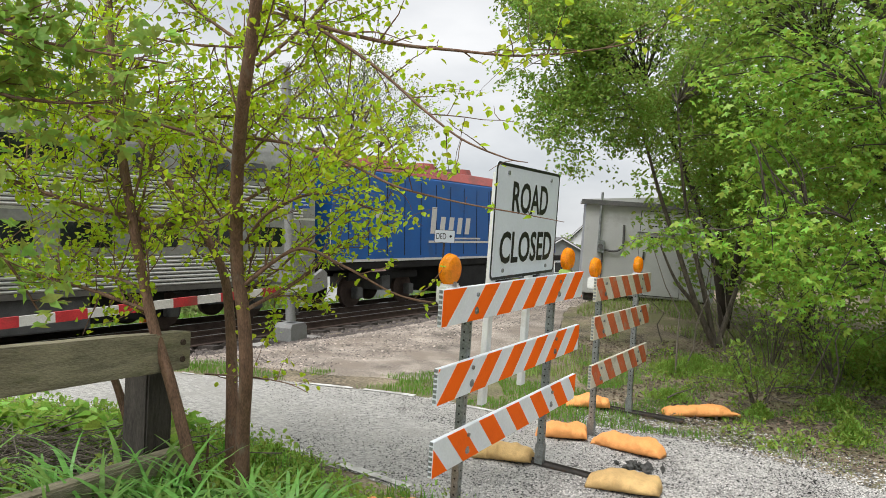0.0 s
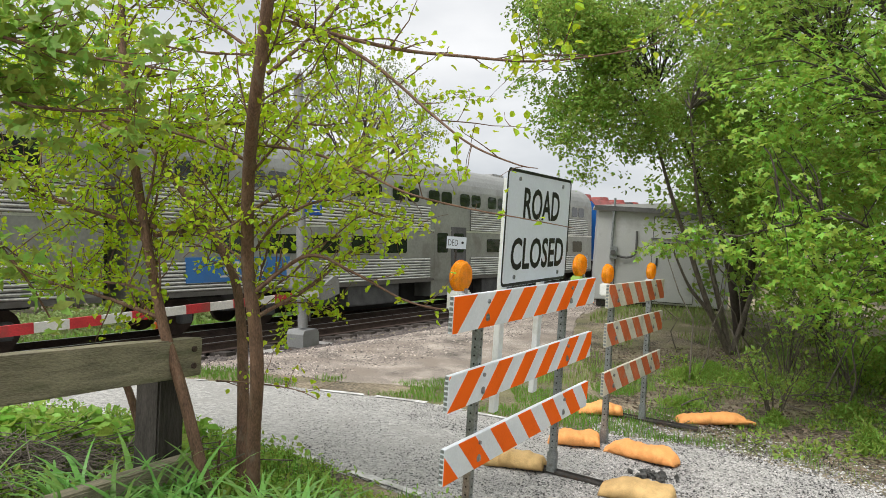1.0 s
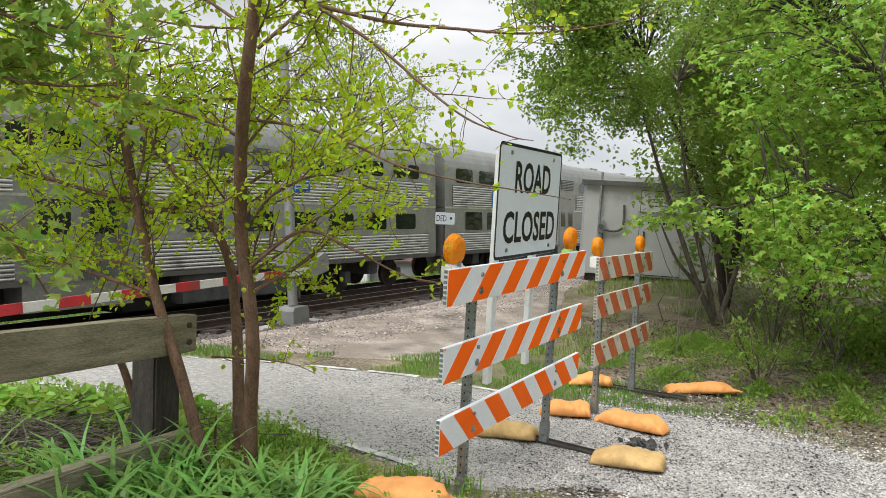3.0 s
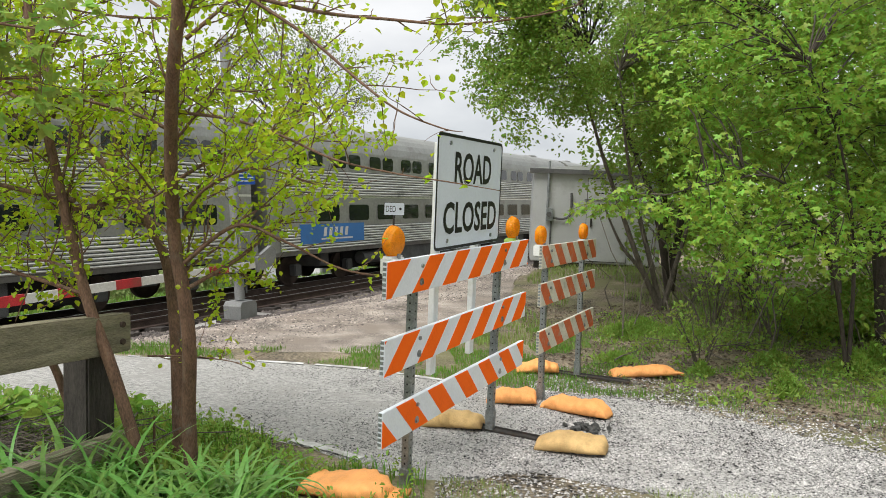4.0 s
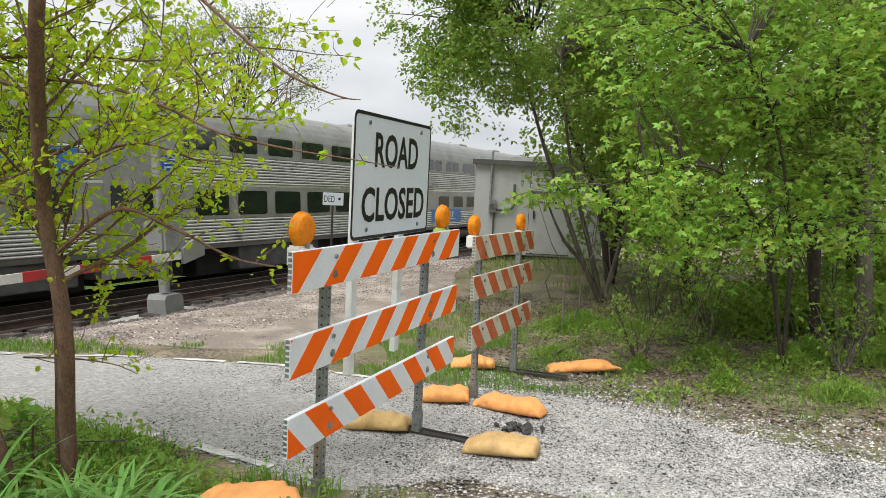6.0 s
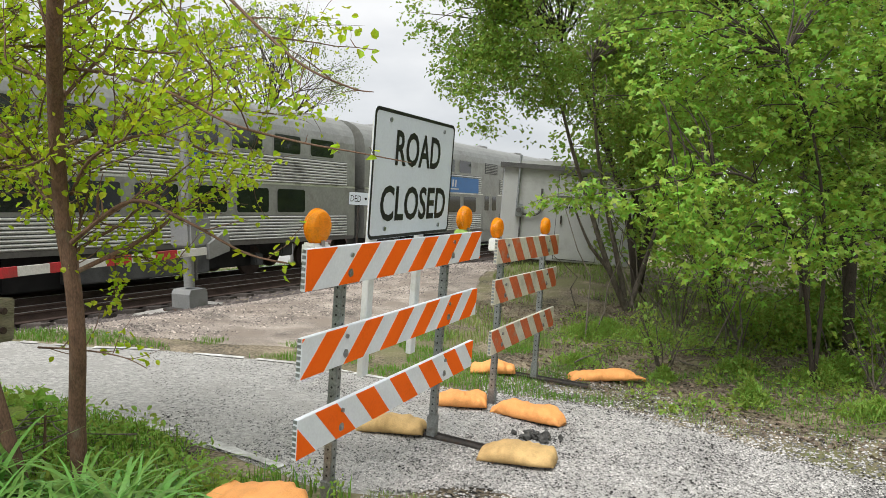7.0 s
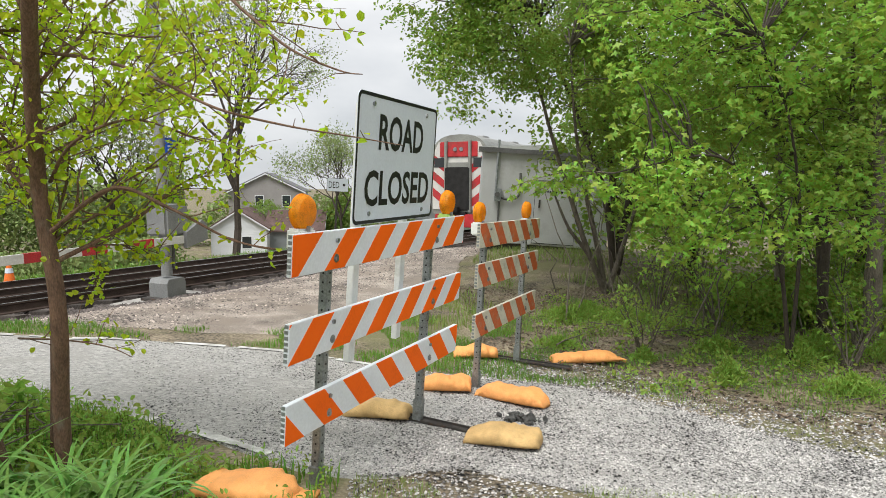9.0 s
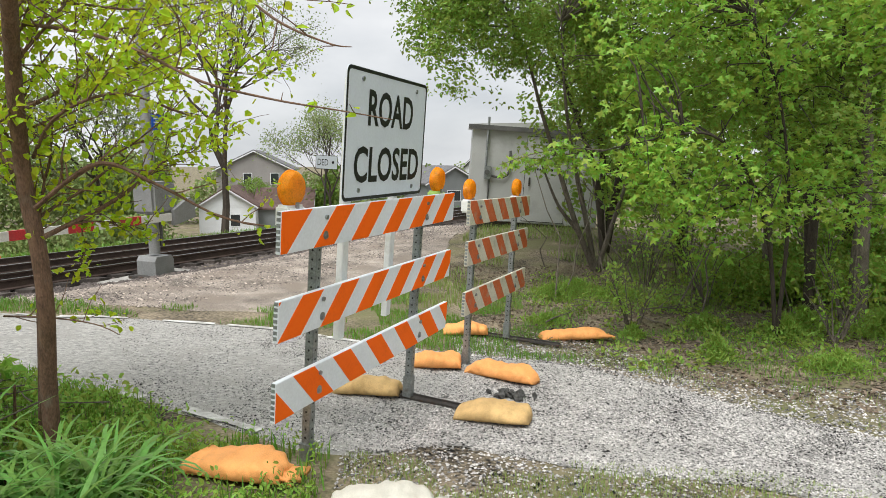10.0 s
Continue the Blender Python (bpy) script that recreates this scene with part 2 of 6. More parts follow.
def part(name, bm, material, parent=None, label=""):
    me = bpy.data.meshes.new(name)
    bm.normal_update()
    bm.to_mesh(me)
    bm.free()
    me.materials.append(material)
    ob = new(name, me)
    ob.parent = parent
    return tagged(ob, label)


def box(x0, x1, y0, y1, z0, z1, bevel=0.0, bm=None):
    own = bm is None
    bm = bmesh.new() if own else bm
    m = Matrix.Translation(((x0 + x1) / 2, (y0 + y1) / 2, (z0 + z1) / 2)) @ Matrix.Diagonal((x1 - x0, y1 - y0, z1 - z0, 1))
    got = bmesh.ops.create_cube(bm, size=1, matrix=m)
    if bevel:
        edges = list({e for v in got["verts"] for e in v.link_edges})
        bmesh.ops.bevel(bm, geom=edges, offset=bevel, segments=2, affect="EDGES")
    return bm


def cyl(p, q, r0, r1=None, seg=12, bm=None):
    """A cylinder or cone from p to q."""
    bm = bm or bmesh.new()
    p, q = Vector(p), Vector(q)
    d = q - p
    m = Matrix.Translation((p + q) / 2) @ d.to_track_quat("Z", "Y").to_matrix().to_4x4()
    bmesh.ops.create_cone(bm, cap_ends=True, segments=seg, radius1=r0, radius2=r0 if r1 is None else r1, depth=d.length, matrix=m)
    return bm


def prism(outline, y0, y1, bm=None):
    """An (x, z) outline drawn out along y."""
    bm = bm or bmesh.new()
    a = [bm.verts.new((x, y0, z)) for x, z in outline]
    b = [bm.verts.new((x, y1, z)) for x, z in outline]
    bm.faces.new(a)
    bm.faces.new(b[::-1])
    for i in range(len(a)):
        j = (i + 1) % len(a)
        bm.faces.new((a[j], a[i], b[i], b[j]))
    bmesh.ops.recalc_face_normals(bm, faces=bm.faces)
    return bm


def round_rect(x0, x1, z0, z1, r, n=5):
    out = []
    for cx, cz, a0 in ((x1 - r, z1 - r, 0), (x0 + r, z1 - r, 90), (x0 + r, z0 + r, 180), (x1 - r, z0 + r, 270)):
        for i in range(n + 1):
            a = radians(a0 + 90 * i / n)
            out.append((cx + r * math.cos(a), cz + r * math.sin(a)))
    return out


def sweep(bm, pts, radii, seg=7):
    """A tapered tube through pts."""
    rings, side = [], None
    for i, p in enumerate(pts):
        a, b = pts[max(i - 1, 0)], pts[min(i + 1, len(pts) - 1)]
        d = (Vector(b) - Vector(a)).normalized()
        side = side - d * side.dot(d) if side else d.orthogonal()
        side = side.normalized() if side.length > 1e-4 else d.orthogonal().normalized()
        up = side.cross(d)
        rings.append([bm.verts.new(Vector(p) + radii[i] * (math.cos(k) * side + math.sin(k) * up)) for k in np.linspace(0, 2 * math.pi, seg, endpoint=False)])
    for u, v in zip(rings, rings[1:]):
        for k in range(seg):
            bm.faces.new((u[k], u[(k + 1) % seg], v[(k + 1) % seg], v[k]))
    bm.faces.new(rings[0][::-1])
    bm.faces.new(rings[-1])
    return bm


def smooth_path(pts, n=5):
    """Catmull-Rom through pts."""
    out = []
    for i in range(len(pts) - 1):
        p0, p1, p2, p3 = (Vector(pts[max(min(k, len(pts) - 1), 0)]) for k in (i - 1, i, i + 1, i + 2))
        for k in range(n):
            t = k / n
            out.append(0.5 * (2 * p1 + (p2 - p0) * t + (2 * p0 - 5 * p1 + 4 * p2 - p3) * t * t + (3 * p1 - p0 - 3 * p2 + p3) * t ** 3))
    return out + [Vector(pts[-1])]


def text_part(name, words, height, material, parent, m, width=None, label="", bold=0.0):
    """Flat raised letters; m places the middle of the line."""
    cu = bpy.data.curves.new(name, "FONT")
    cu.body, cu.align_x, cu.align_y, cu.size, cu.offset, cu.resolution_u = words, "CENTER", "CENTER", 1.0, bold, 3
    tmp = bpy.data.objects.new("tmp", cu)
    scene.collection.objects.link(tmp)
    bpy.context.view_layer.update()
    me = bpy.data.meshes.new_from_object(tmp.evaluated_get(bpy.context.evaluated_depsgraph_get()))
    bpy.data.objects.remove(tmp)
    co = np.array([v.co for v in me.vertices])
    lo, hi = co.min(0), co.max(0)
    sy = height / (hi[1] - lo[1])
    sx = width / (hi[0] - lo[0]) if width else sy
    me.transform(Matrix.Diagonal((sx, sy, 1, 1)) @ Matrix.Translation((-(lo[0] + hi[0]) / 2, -(lo[1] + hi[1]) / 2, 0)))
    me.materials.append(material)
    ob = new(name, me)
    ob.parent, ob.matrix_local = parent, m
    return tagged(ob, label)


def thing(name, m, label, category, group="", kind=""):
    ob = new(name)
    ob.matrix_world = m
    ob.empty_display_size = 0.2
    return tagged(ob, label, category, group, kind)


# ---- the lie of the land ----
ALONG = Vector((0.506, 0.862, 0)).normalized()      # the way the tracks run
ACROSS = Vector((ALONG.y, -ALONG.x, 0))             # from the tracks towards the road
TRACK_YAW = math.degrees(math.atan2(ALONG.y, ALONG.x))


def step(a, b, x):
    t = min(max((x - a) / (b - a), 0), 1)
    return t * t * (3 - 2 * t)


def rail_z(s):
    """Height of the rail heads, on a slight grade."""
    return -0.10 - 0.0134 * (s - 14)


def bed_z(d):
    """Height of the ballast against the train's datum: the two tracks step down away from the road."""
    return float(np.interp(d, (-18.6, -16.9, -14.0, -13.1, -9.9, -9.2), (-1.0, -0.75, -0.67, -0.50, -0.30, -0.38)))


def ground_z(x, y):
    xc, yc = min(max(x, -6), 3.2), min(max(y, -2), 9.5)
    z = 0.175 - 0.07 * xc - 0.03 * yc
    z += 0.5 * math.exp(-((x - 4) ** 2 + (y - 16.5) ** 2) / 18)
    d = ACROSS.x * x + ACROSS.y * y
    s = min(max(ALONG.x * x + ALONG.y * y, -60), 150)
    k = step(0, 1, (-7.2 - d) / 3.0)
    z = z * (1 - k) + (rail_z(s) + bed_z(d)) * k
    return z - 3.2 * min(max((-18.5 - d) / 24, 0), 1)


# ---- ground, road, drive ----
def ground():
    def axis(lo, hi, fine, reach):
        a = list(np.arange(lo, hi + fine / 2, fine))
        g = fine
        while a[-1] < reach:
            g *= 1.28
            a.append(a[-1] + g)
        g = fine
        while a[0] > -reach:
            g *= 1.28
            a.insert(0, a[0] - g)
        return a
    xs, ys = axis(-12, 12, 0.3, 900), axis(-4, 30, 0.3, 900)
    verts = [(x, y, ground_z(x, y)) for y in ys for x in xs]
    w = len(xs)
    faces = [(j * w + i, j * w + i + 1, (j + 1) * w + i + 1, (j + 1) * w + i) for j in range(len(ys) - 1) for i in range(w - 1)]
    return tagged(link_mesh("ground", verts, faces, SOIL, smooth=True), "bare soil with patchy grass, sloping gently to the tracks", "ground", kind="structure")


ground()


def sheet(name, near, far, n, m, lift, material, label, category, ragged=0.05):
    """A surface laid over the ground between two edges, with ragged borders."""
    def even(path, count):
        p = smooth_path([(x, y, 0) for x, y in path], 8)
        acc = [0.0]
        for a, b in zip(p, p[1:]):
            acc.append(acc[-1] + (b - a).length)
        out = []
        for t in np.linspace(0, acc[-1], count):
            k = min(int(np.searchsorted(acc, t, side="right")) - 1, len(p) - 2)
            f = (t - acc[k]) / max(acc[k + 1] - acc[k], 1e-6)
            out.append(p[k].lerp(p[k + 1], f))
        return out
    a, b = even(near, n), even(far, n)
    verts = []
    for i in range(n):
        for j in range(m):
            f = j / (m - 1)
            p = a[i].lerp(b[i], f)
            if j in (0, m - 1):
                p = p + Vector((noise.noise(p * 2.3), noise.noise(p * 2.3 + Vector((9, 3, 1))), 0)) * ragged * 2
            edge = lift if 0 < j < m - 1 else -0.004
            verts.append((p.x, p.y, ground_z(p.x, p.y) + edge + 0.004 * noise.noise(p * 1.3)))
    faces = [(i * m + j, (i + 1) * m + j, (i + 1) * m + j + 1, i * m + j + 1) for i in range(n - 1) for j in range(m - 1)]
    ob = link_mesh(name, verts, faces, material, smooth=True)
    return tagged(ob, label, category, kind="structure")


ROAD_NEAR = [(-16, 6.6), (-8, 6.3), (-4, 5.95), (-2.2, 5.5), (-1.18, 5.02), (-0.56, 4.62), (-0.1, 4.3), (0.35, 4.22), (0.9, 4.4), (1.5, 4.12), (2.46, 3.9), (3.3, 3.55), (6, 2.3), (12, -0.5)]
ROAD_FAR = [(-16, 9.2), (-9, 8.4), (-6, 8.0), (-3.1, 7.74), (-2.36, 7.8), (-0.69, 7.6), (0.04, 7.26), (1.2, 6.75), (2.1, 6.6), (2.99, 5.87), (3.3, 5.4), (3.9, 4.55), (6.4, 3.6), (12.4, 0.9)]
sheet("road", ROAD_NEAR, ROAD_FAR, 220, 34, 0.012, ROAD, "worn grey road with loose pale gravel", "road", 0.06)
DRIVE_NEAR = [(-12, 9.6), (-6, 8.7), (-3, 8.45), (-1.2, 8.35), (0.0, 8.9), (0.9, 10.2), (1.6, 12.5), (2.2, 15.5), (4.5, 20), (10, 29)]
DRIVE_FAR = [tuple((ALONG * s - ACROSS * 8.3).xy) for s in (-3, 3, 6.5, 9, 12, 16, 20, 25, 31, 42)]
sheet("gravel_drive", DRIVE_NEAR, DRIVE_FAR, 160, 30, 0.01, DRIVE, "dusty pinkish gravel drive beside the tracks", "gravel drive", 0.12)


def road_edge(x):
    """The far edge of the road at x."""
    return float(np.interp(x, [p[0] for p in ROAD_FAR], [p[1] for p in ROAD_FAR]))


def edge_line(name, path, width, lift):
    """A worn painted line along a road edge."""
    p = smooth_path([(x, y, 0) for x, y in path], 14)
    verts, faces = [], []
    for i, q in enumerate(p):
        d = (p[min(i + 1, len(p) - 1)] - p[max(i - 1, 0)]).normalized()
        n = Vector((-d.y, d.x, 0))
        w = width * (0.8 + 0.5 * noise.noise(q * 3))
        for k in (-w / 2, w / 2):
            r = q + n * k
            verts.append((r.x, r.y, ground_z(r.x, r.y) + lift))
    for i in range(len(p) - 1):
        if noise.noise(p[i] * 2.7) < -0.12:
            continue
        faces.append((2 * i, 2 * i + 1, 2 * i + 3, 2 * i + 2))
    tagged(link_mesh(name, verts, faces, LINE), "faded white edge line painted on the road", "road marking", kind="structure")


edge_line("road_line", [(-9, 8.3), (-6, 7.92), (-3.1, 7.66), (-2.36, 7.72), (-0.69, 7.52), (0.04, 7.18), (1.2, 6.67)], 0.10, 0.021)
edge_line("road_line", [(-4, 6.03), (-2.2, 5.58), (-1.18, 5.10), (-0.56, 4.70), (-0.12, 4.4)], 0.10, 0.021)


def pebbles(name, count, place, size, material, label, lift=0.0):
    """Loose stones, each a rough five-sided lump."""
    rng = np.random.default_rng(len(name) * 7 + count)
    verts, faces = [], []
    for _ in range(count):
        spot = place(rng)
        if spot is None:
            continue
        x, y = spot
        r = size * (0.5 + rng.random() ** 2 * 1.3)
        z = ground_z(x, y) + lift
        b = len(verts)
        a0 = rng.random() * 6.28
        for k in range(5):
            a = a0 + k * 1.2566
            q = r * (0.7 + 0.6 * rng.random())
            verts.append((x + q * math.cos(a), y + q * math.sin(a), z + r * 0.25 * (rng.random() - 0.3)))
        verts.append((x + r * 0.3 * (rng.random() - 0.5), y + r * 0.3 * (rng.random() - 0.5), z + r * (0.5 + 0.5 * rng.random())))
        faces += [(b + k, b + (k + 1) % 5, b + 5) for k in range(5)]
    tagged(link_mesh(name, verts, faces, material), label, "gravel", kind="stuff")


def on_road(rng):
    u = rng.random()
    i = 4 + u * 8.6
    k, f = int(i), i - int(i)
    k = min(k, len(ROAD_NEAR) - 2)
    a = Vector(ROAD_NEAR[k]).lerp(Vector(ROAD_NEAR[k + 1]), f)
    b = Vector(ROAD_FAR[k]).lerp(Vector(ROAD_FAR[k + 1]), f)
    v = rng.random()
    p = a.lerp(b, v)
    if noise.noise(Vector((p.x * 0.9, p.y * 0.9, 4))) + 0.35 * p.x - 0.2 < -0.35 and 0.1 < v < 0.92 and rng.random() < 0.45:
        return None
    return p.x, p.y


def on_path(rng):
    spot = on_road(rng)
    return spot if spot and spot[0] + 0.5 * noise.noise(Vector((spot[0] * 1.5, spot[1] * 1.5, 1))) > 1.0 - 0.9 * rng.random() ** 3 else None


def on_drive(rng):
    s, d = 2 + 30 * rng.random() ** 1.3, -9.4 + 3.4 * rng.random()
    p = ALONG * s + ACROSS * d
    return (p.x, p.y) if p.y > 8.4 else None


def on_drive_only(rng):
    spot = on_drive(rng)
    return spot if spot and ACROSS.x * spot[0] + ACROSS.y * spot[1] > -8.3 else None


def on_ballast(rng):
    s, d = -2 + 36 * rng.random() ** 1.2, -7.9 - 5.7 * rng.random() ** 1.3
    p = ALONG * s + ACROSS * d
    return p.x, p.y


pebbles("road_chips", 60000, on_road, 0.0055, STONE, "fine pale chips worn loose on the road", 0.012)
pebbles("road_gravel", 60000, on_path, 0.0075, STONE, "loose pale crushed stone over the road", 0.012)
pebbles("road_grit", 11000, on_road, 0.005, RUBBLE, "dark grit and stone chips on the road", 0.012)
pebbles("drive_grit", 20000, on_drive, 0.012, BALLAST, "dark stones scattered over the gravel drive", 0.008)
pebbles("drive_gravel", 22000, on_drive_only, 0.013, STONE_WARM, "loose stones on the gravel drive", 0.008)
def on_verge(rng):
    x, y = rng.uniform(0.2, 5.2), rng.uniform(2.3, 4.5)
    return (x, y) if noise.noise(Vector((x * 1.4, y * 1.4, 7))) + 0.5 * (y - 3.4) > -0.3 else None


def on_woodside(rng):
    x = rng.uniform(1.2, 7.5)
    return x, road_edge(x) - 0.15 + rng.random() ** 2.2 * 1.6


pebbles("verge_gravel", 22000, on_verge, 0.008, STONE, "loose stones trodden into the worn grass", 0.004)
pebbles("woodside_gravel", 22000, on_woodside, 0.0095, STONE, "loose stones at the road's edge", 0.004)
pebbles("ballast_stones", 34000, on_ballast, 0.03, BALLAST, "grey-brown crushed stone ballast along the tracks", 0.01)


# ---- tracks ----
def track_pose(s, d, up=0.0):
    """A frame on the tracks: x along, y away from the road, z up, at rail height."""
    p = ALONG * s + ACROSS * d
    turn = Euler((0, math.atan(0.0134), radians(TRACK_YAW))).to_matrix().to_4x4()
    return Matrix.Translation((p.x, p.y, rail_z(s) + up)) @ turn


NEAR_TRACK, FAR_TRACK = -11.4, -15.4


UNDER_DROP = 0.46       # rail heads of the far track below the train's datum


def railway(d, s0, s1, drop, cant):
    root = tagged(new("railway_track"), "railway track of shiny-topped rusty rails on dark ties", "railway track", kind="structure")
    root.matrix_world = track_pose(14, d, -drop) @ pose(0, 0, 0, -cant)
    a, b = s0 - 14, s1 - 14
    for y in (-0.7525, 0.7525):
        prof = [(-0.07, -0.17), (0.07, -0.17), (0.07, -0.155), (0.012, -0.135), (0.012, -0.04), (0.034, -0.03), (0.034, -0.004), (-0.034, -0.004), (-0.034, -0.03), (-0.012, -0.04), (-0.012, -0.135), (-0.07, -0.155)]
        verts = [(x, y + u, w) for x in (a, b) for u, w in prof]
        n = len(prof)
        faces = [(i, (i + 1) % n, n + (i + 1) % n, n + i) for i in range(n)] + [tuple(range(n))[::-1], tuple(range(n, 2 * n))]
        rail = link_mesh("rail", verts, faces, RAIL_RUST, root)
        part("rail_head", box(a, b, y - 0.033, y + 0.033, -0.0035, 0.001), RAIL_TOP, rail, "polished running surface")
    tie_mesh = bpy.data.meshes.new("tie")
    bm = box(-0.115, 0.115, -1.3, 1.3, -0.34, -0.172, 0.012)
    bm.to_mesh(tie_mesh)
    bm.free()
    tie_mesh.materials.append(TIE)
    rng = random.Random(int(-d * 10))
    x = a
    while x < min(b, 46):
        tie = new("tie", tie_mesh)
        tie.parent = root
        tie.matrix_local = pose(x + rng.uniform(-0.03, 0.03), rng.uniform(-0.04, 0.04), rng.uniform(-0.008, 0.004), 0, 0, rng.uniform(-1.2, 1.2))
        x += 0.56
    return root


railway(NEAR_TRACK, -8, 140, 0.17, 5.0)
railway(FAR_TRACK, -8, 140, UNDER_DROP, 1.5)
BED_AT = (-9.2, -9.9, -13.1, -14.0, -16.9, -18.6)
bed = [(p.x, p.y, rail_z(s) + bed_z(d) + 0.006) for s in np.linspace(-40, 150, 60) for d in BED_AT for p in (ALONG * s + ACROSS * d,)]
tagged(link_mesh("ballast_bed", bed, [(i * 6 + j, (i + 1) * 6 + j, (i + 1) * 6 + j + 1, i * 6 + j + 1) for i in range(59) for j in range(5)], BALLAST_BED),
       "dark crushed stone bed under the two tracks", "ballast", kind="structure")


# ---- the train ----
def truck(parent, x, wheel_r=0.46, base=2.6):
    """A bogie at x along its car."""
    frame_ob = part("truck_frame", box(x - base / 2 - 0.5, x + base / 2 + 0.5, -1.12, -0.98, 0.42, 0.66, 0.03), UNDER, parent)
    box_bm = box(x - base / 2 - 0.5, x + base / 2 + 0.5, 0.98, 1.12, 0.42, 0.66, 0.03)
    part("truck_frame", box_bm, UNDER, parent)
    part("bolster", box(x - 0.25, x + 0.25, -1.15, 1.15, 0.05, 0.55, 0.03), UNDER_GREY, parent)
    for wx in (x - base / 2, x + base / 2):
        part("axle_box", box(wx - 0.16, wx + 0.16, -1.2, -0.95, 0.3 - UNDER_DROP, 0.66 - UNDER_DROP, 0.03), UNDER_GREY, parent)
        for y in (-0.75, 0.75):
            part("wheel", cyl((wx, y - 0.065, wheel_r - UNDER_DROP), (wx, y + 0.065, wheel_r - UNDER_DROP), wheel_r, seg=24), RAIL_RUST, parent)
    return frame_ob


def body_profile():
    side = [(-1.55, 0.5), (-1.6, 0.62), (-1.6, 3.75)]
    roof = [(-1.6 * math.cos(a) ** 0.75 if math.cos(a) > 0.01 else 0.0, 3.75 + 1.0 * math.sin(a)) for a in np.linspace(0.25, math.pi / 2, 7)]
    left = side + roof
    return left + [(-y, z) for y, z in left[-2::-1]]


L = 25.3


def shell(bm, x0, x1, prof):
    a = [bm.verts.new((x0, y, z)) for y, z in prof]
    b = [bm.verts.new((x1, y, z)) for y, z in prof]
    bm.faces.new(a[::-1])
    bm.faces.new(b)
    for i in range(len(a)):
        j = (i + 1) % len(a)
        bm.faces.new((a[i], a[j], b[j], b[i]))
    bmesh.ops.recalc_face_normals(bm, faces=bm.faces)
    return bm


def ribs(parent, spans, zs):
    """Fluting: rounded ribs along both sides, each a piece of its own."""
    for x0, x1 in spans:
        for z in zs:
            for sgn in (-1, 1):
                pr = [(1.6, z - 0.032), (1.622, z - 0.026), (1.636, z - 0.008), (1.636, z + 0.008), (1.624, z + 0.027), (1.6, z + 0.036)]
                verts = [(x, sgn * y, w) for x in (x0, x1) for y, w in pr]
                faces = [(i, i + 1, 7 + i, 6 + i) if sgn > 0 else (6 + i, 7 + i, i + 1, i) for i in range(5)]
                link_mesh("flute", verts, faces, STAINLESS, parent, smooth=True)


def pane(parent, x0, x1, z0, z1, r=0.09, name="window"):
    win = part(name, prism(round_rect(x0 - 0.05, x1 + 0.05, z0 - 0.05, z1 + 0.05, r + 0.04), -1.612, 1.612), STAIN_FLAT, parent)
    part("pane", prism(round_rect(x0, x1, z0, z1, r), -1.618, 1.618), TRAIN_GLASS, win, "dark tinted glass")


def logo_panel(parent, x0, x1, z0, z1):
    """Blue panel with a plain white emblem of bars."""
    panel = part("logo_panel", box(x0, x1, -1.642, 1.642, z0, z1), LOGO_BLUE, parent, "blue painted panel with white emblem")
    w, h = x1 - x0, z1 - z0
    bm = bmesh.new()
    mid = x0 + w * 0.5
    for i in range(5):
        u = mid - 0.55 + i * 0.27
        prism([(u, z0 + h * 0.36), (u + 0.14, z0 + h * 0.36), (u + 0.2, z0 + h * 0.82), (u + 0.06, z0 + h * 0.82)], -1.647, 1.647, bm)
    box(mid - 0.65, mid + 0.95, -1.647, 1.647, z0 + h * 0.18, z0 + h * 0.26, bm=bm)
    part("emblem", bm, TRAIN_WHITE, panel, "white emblem strokes")


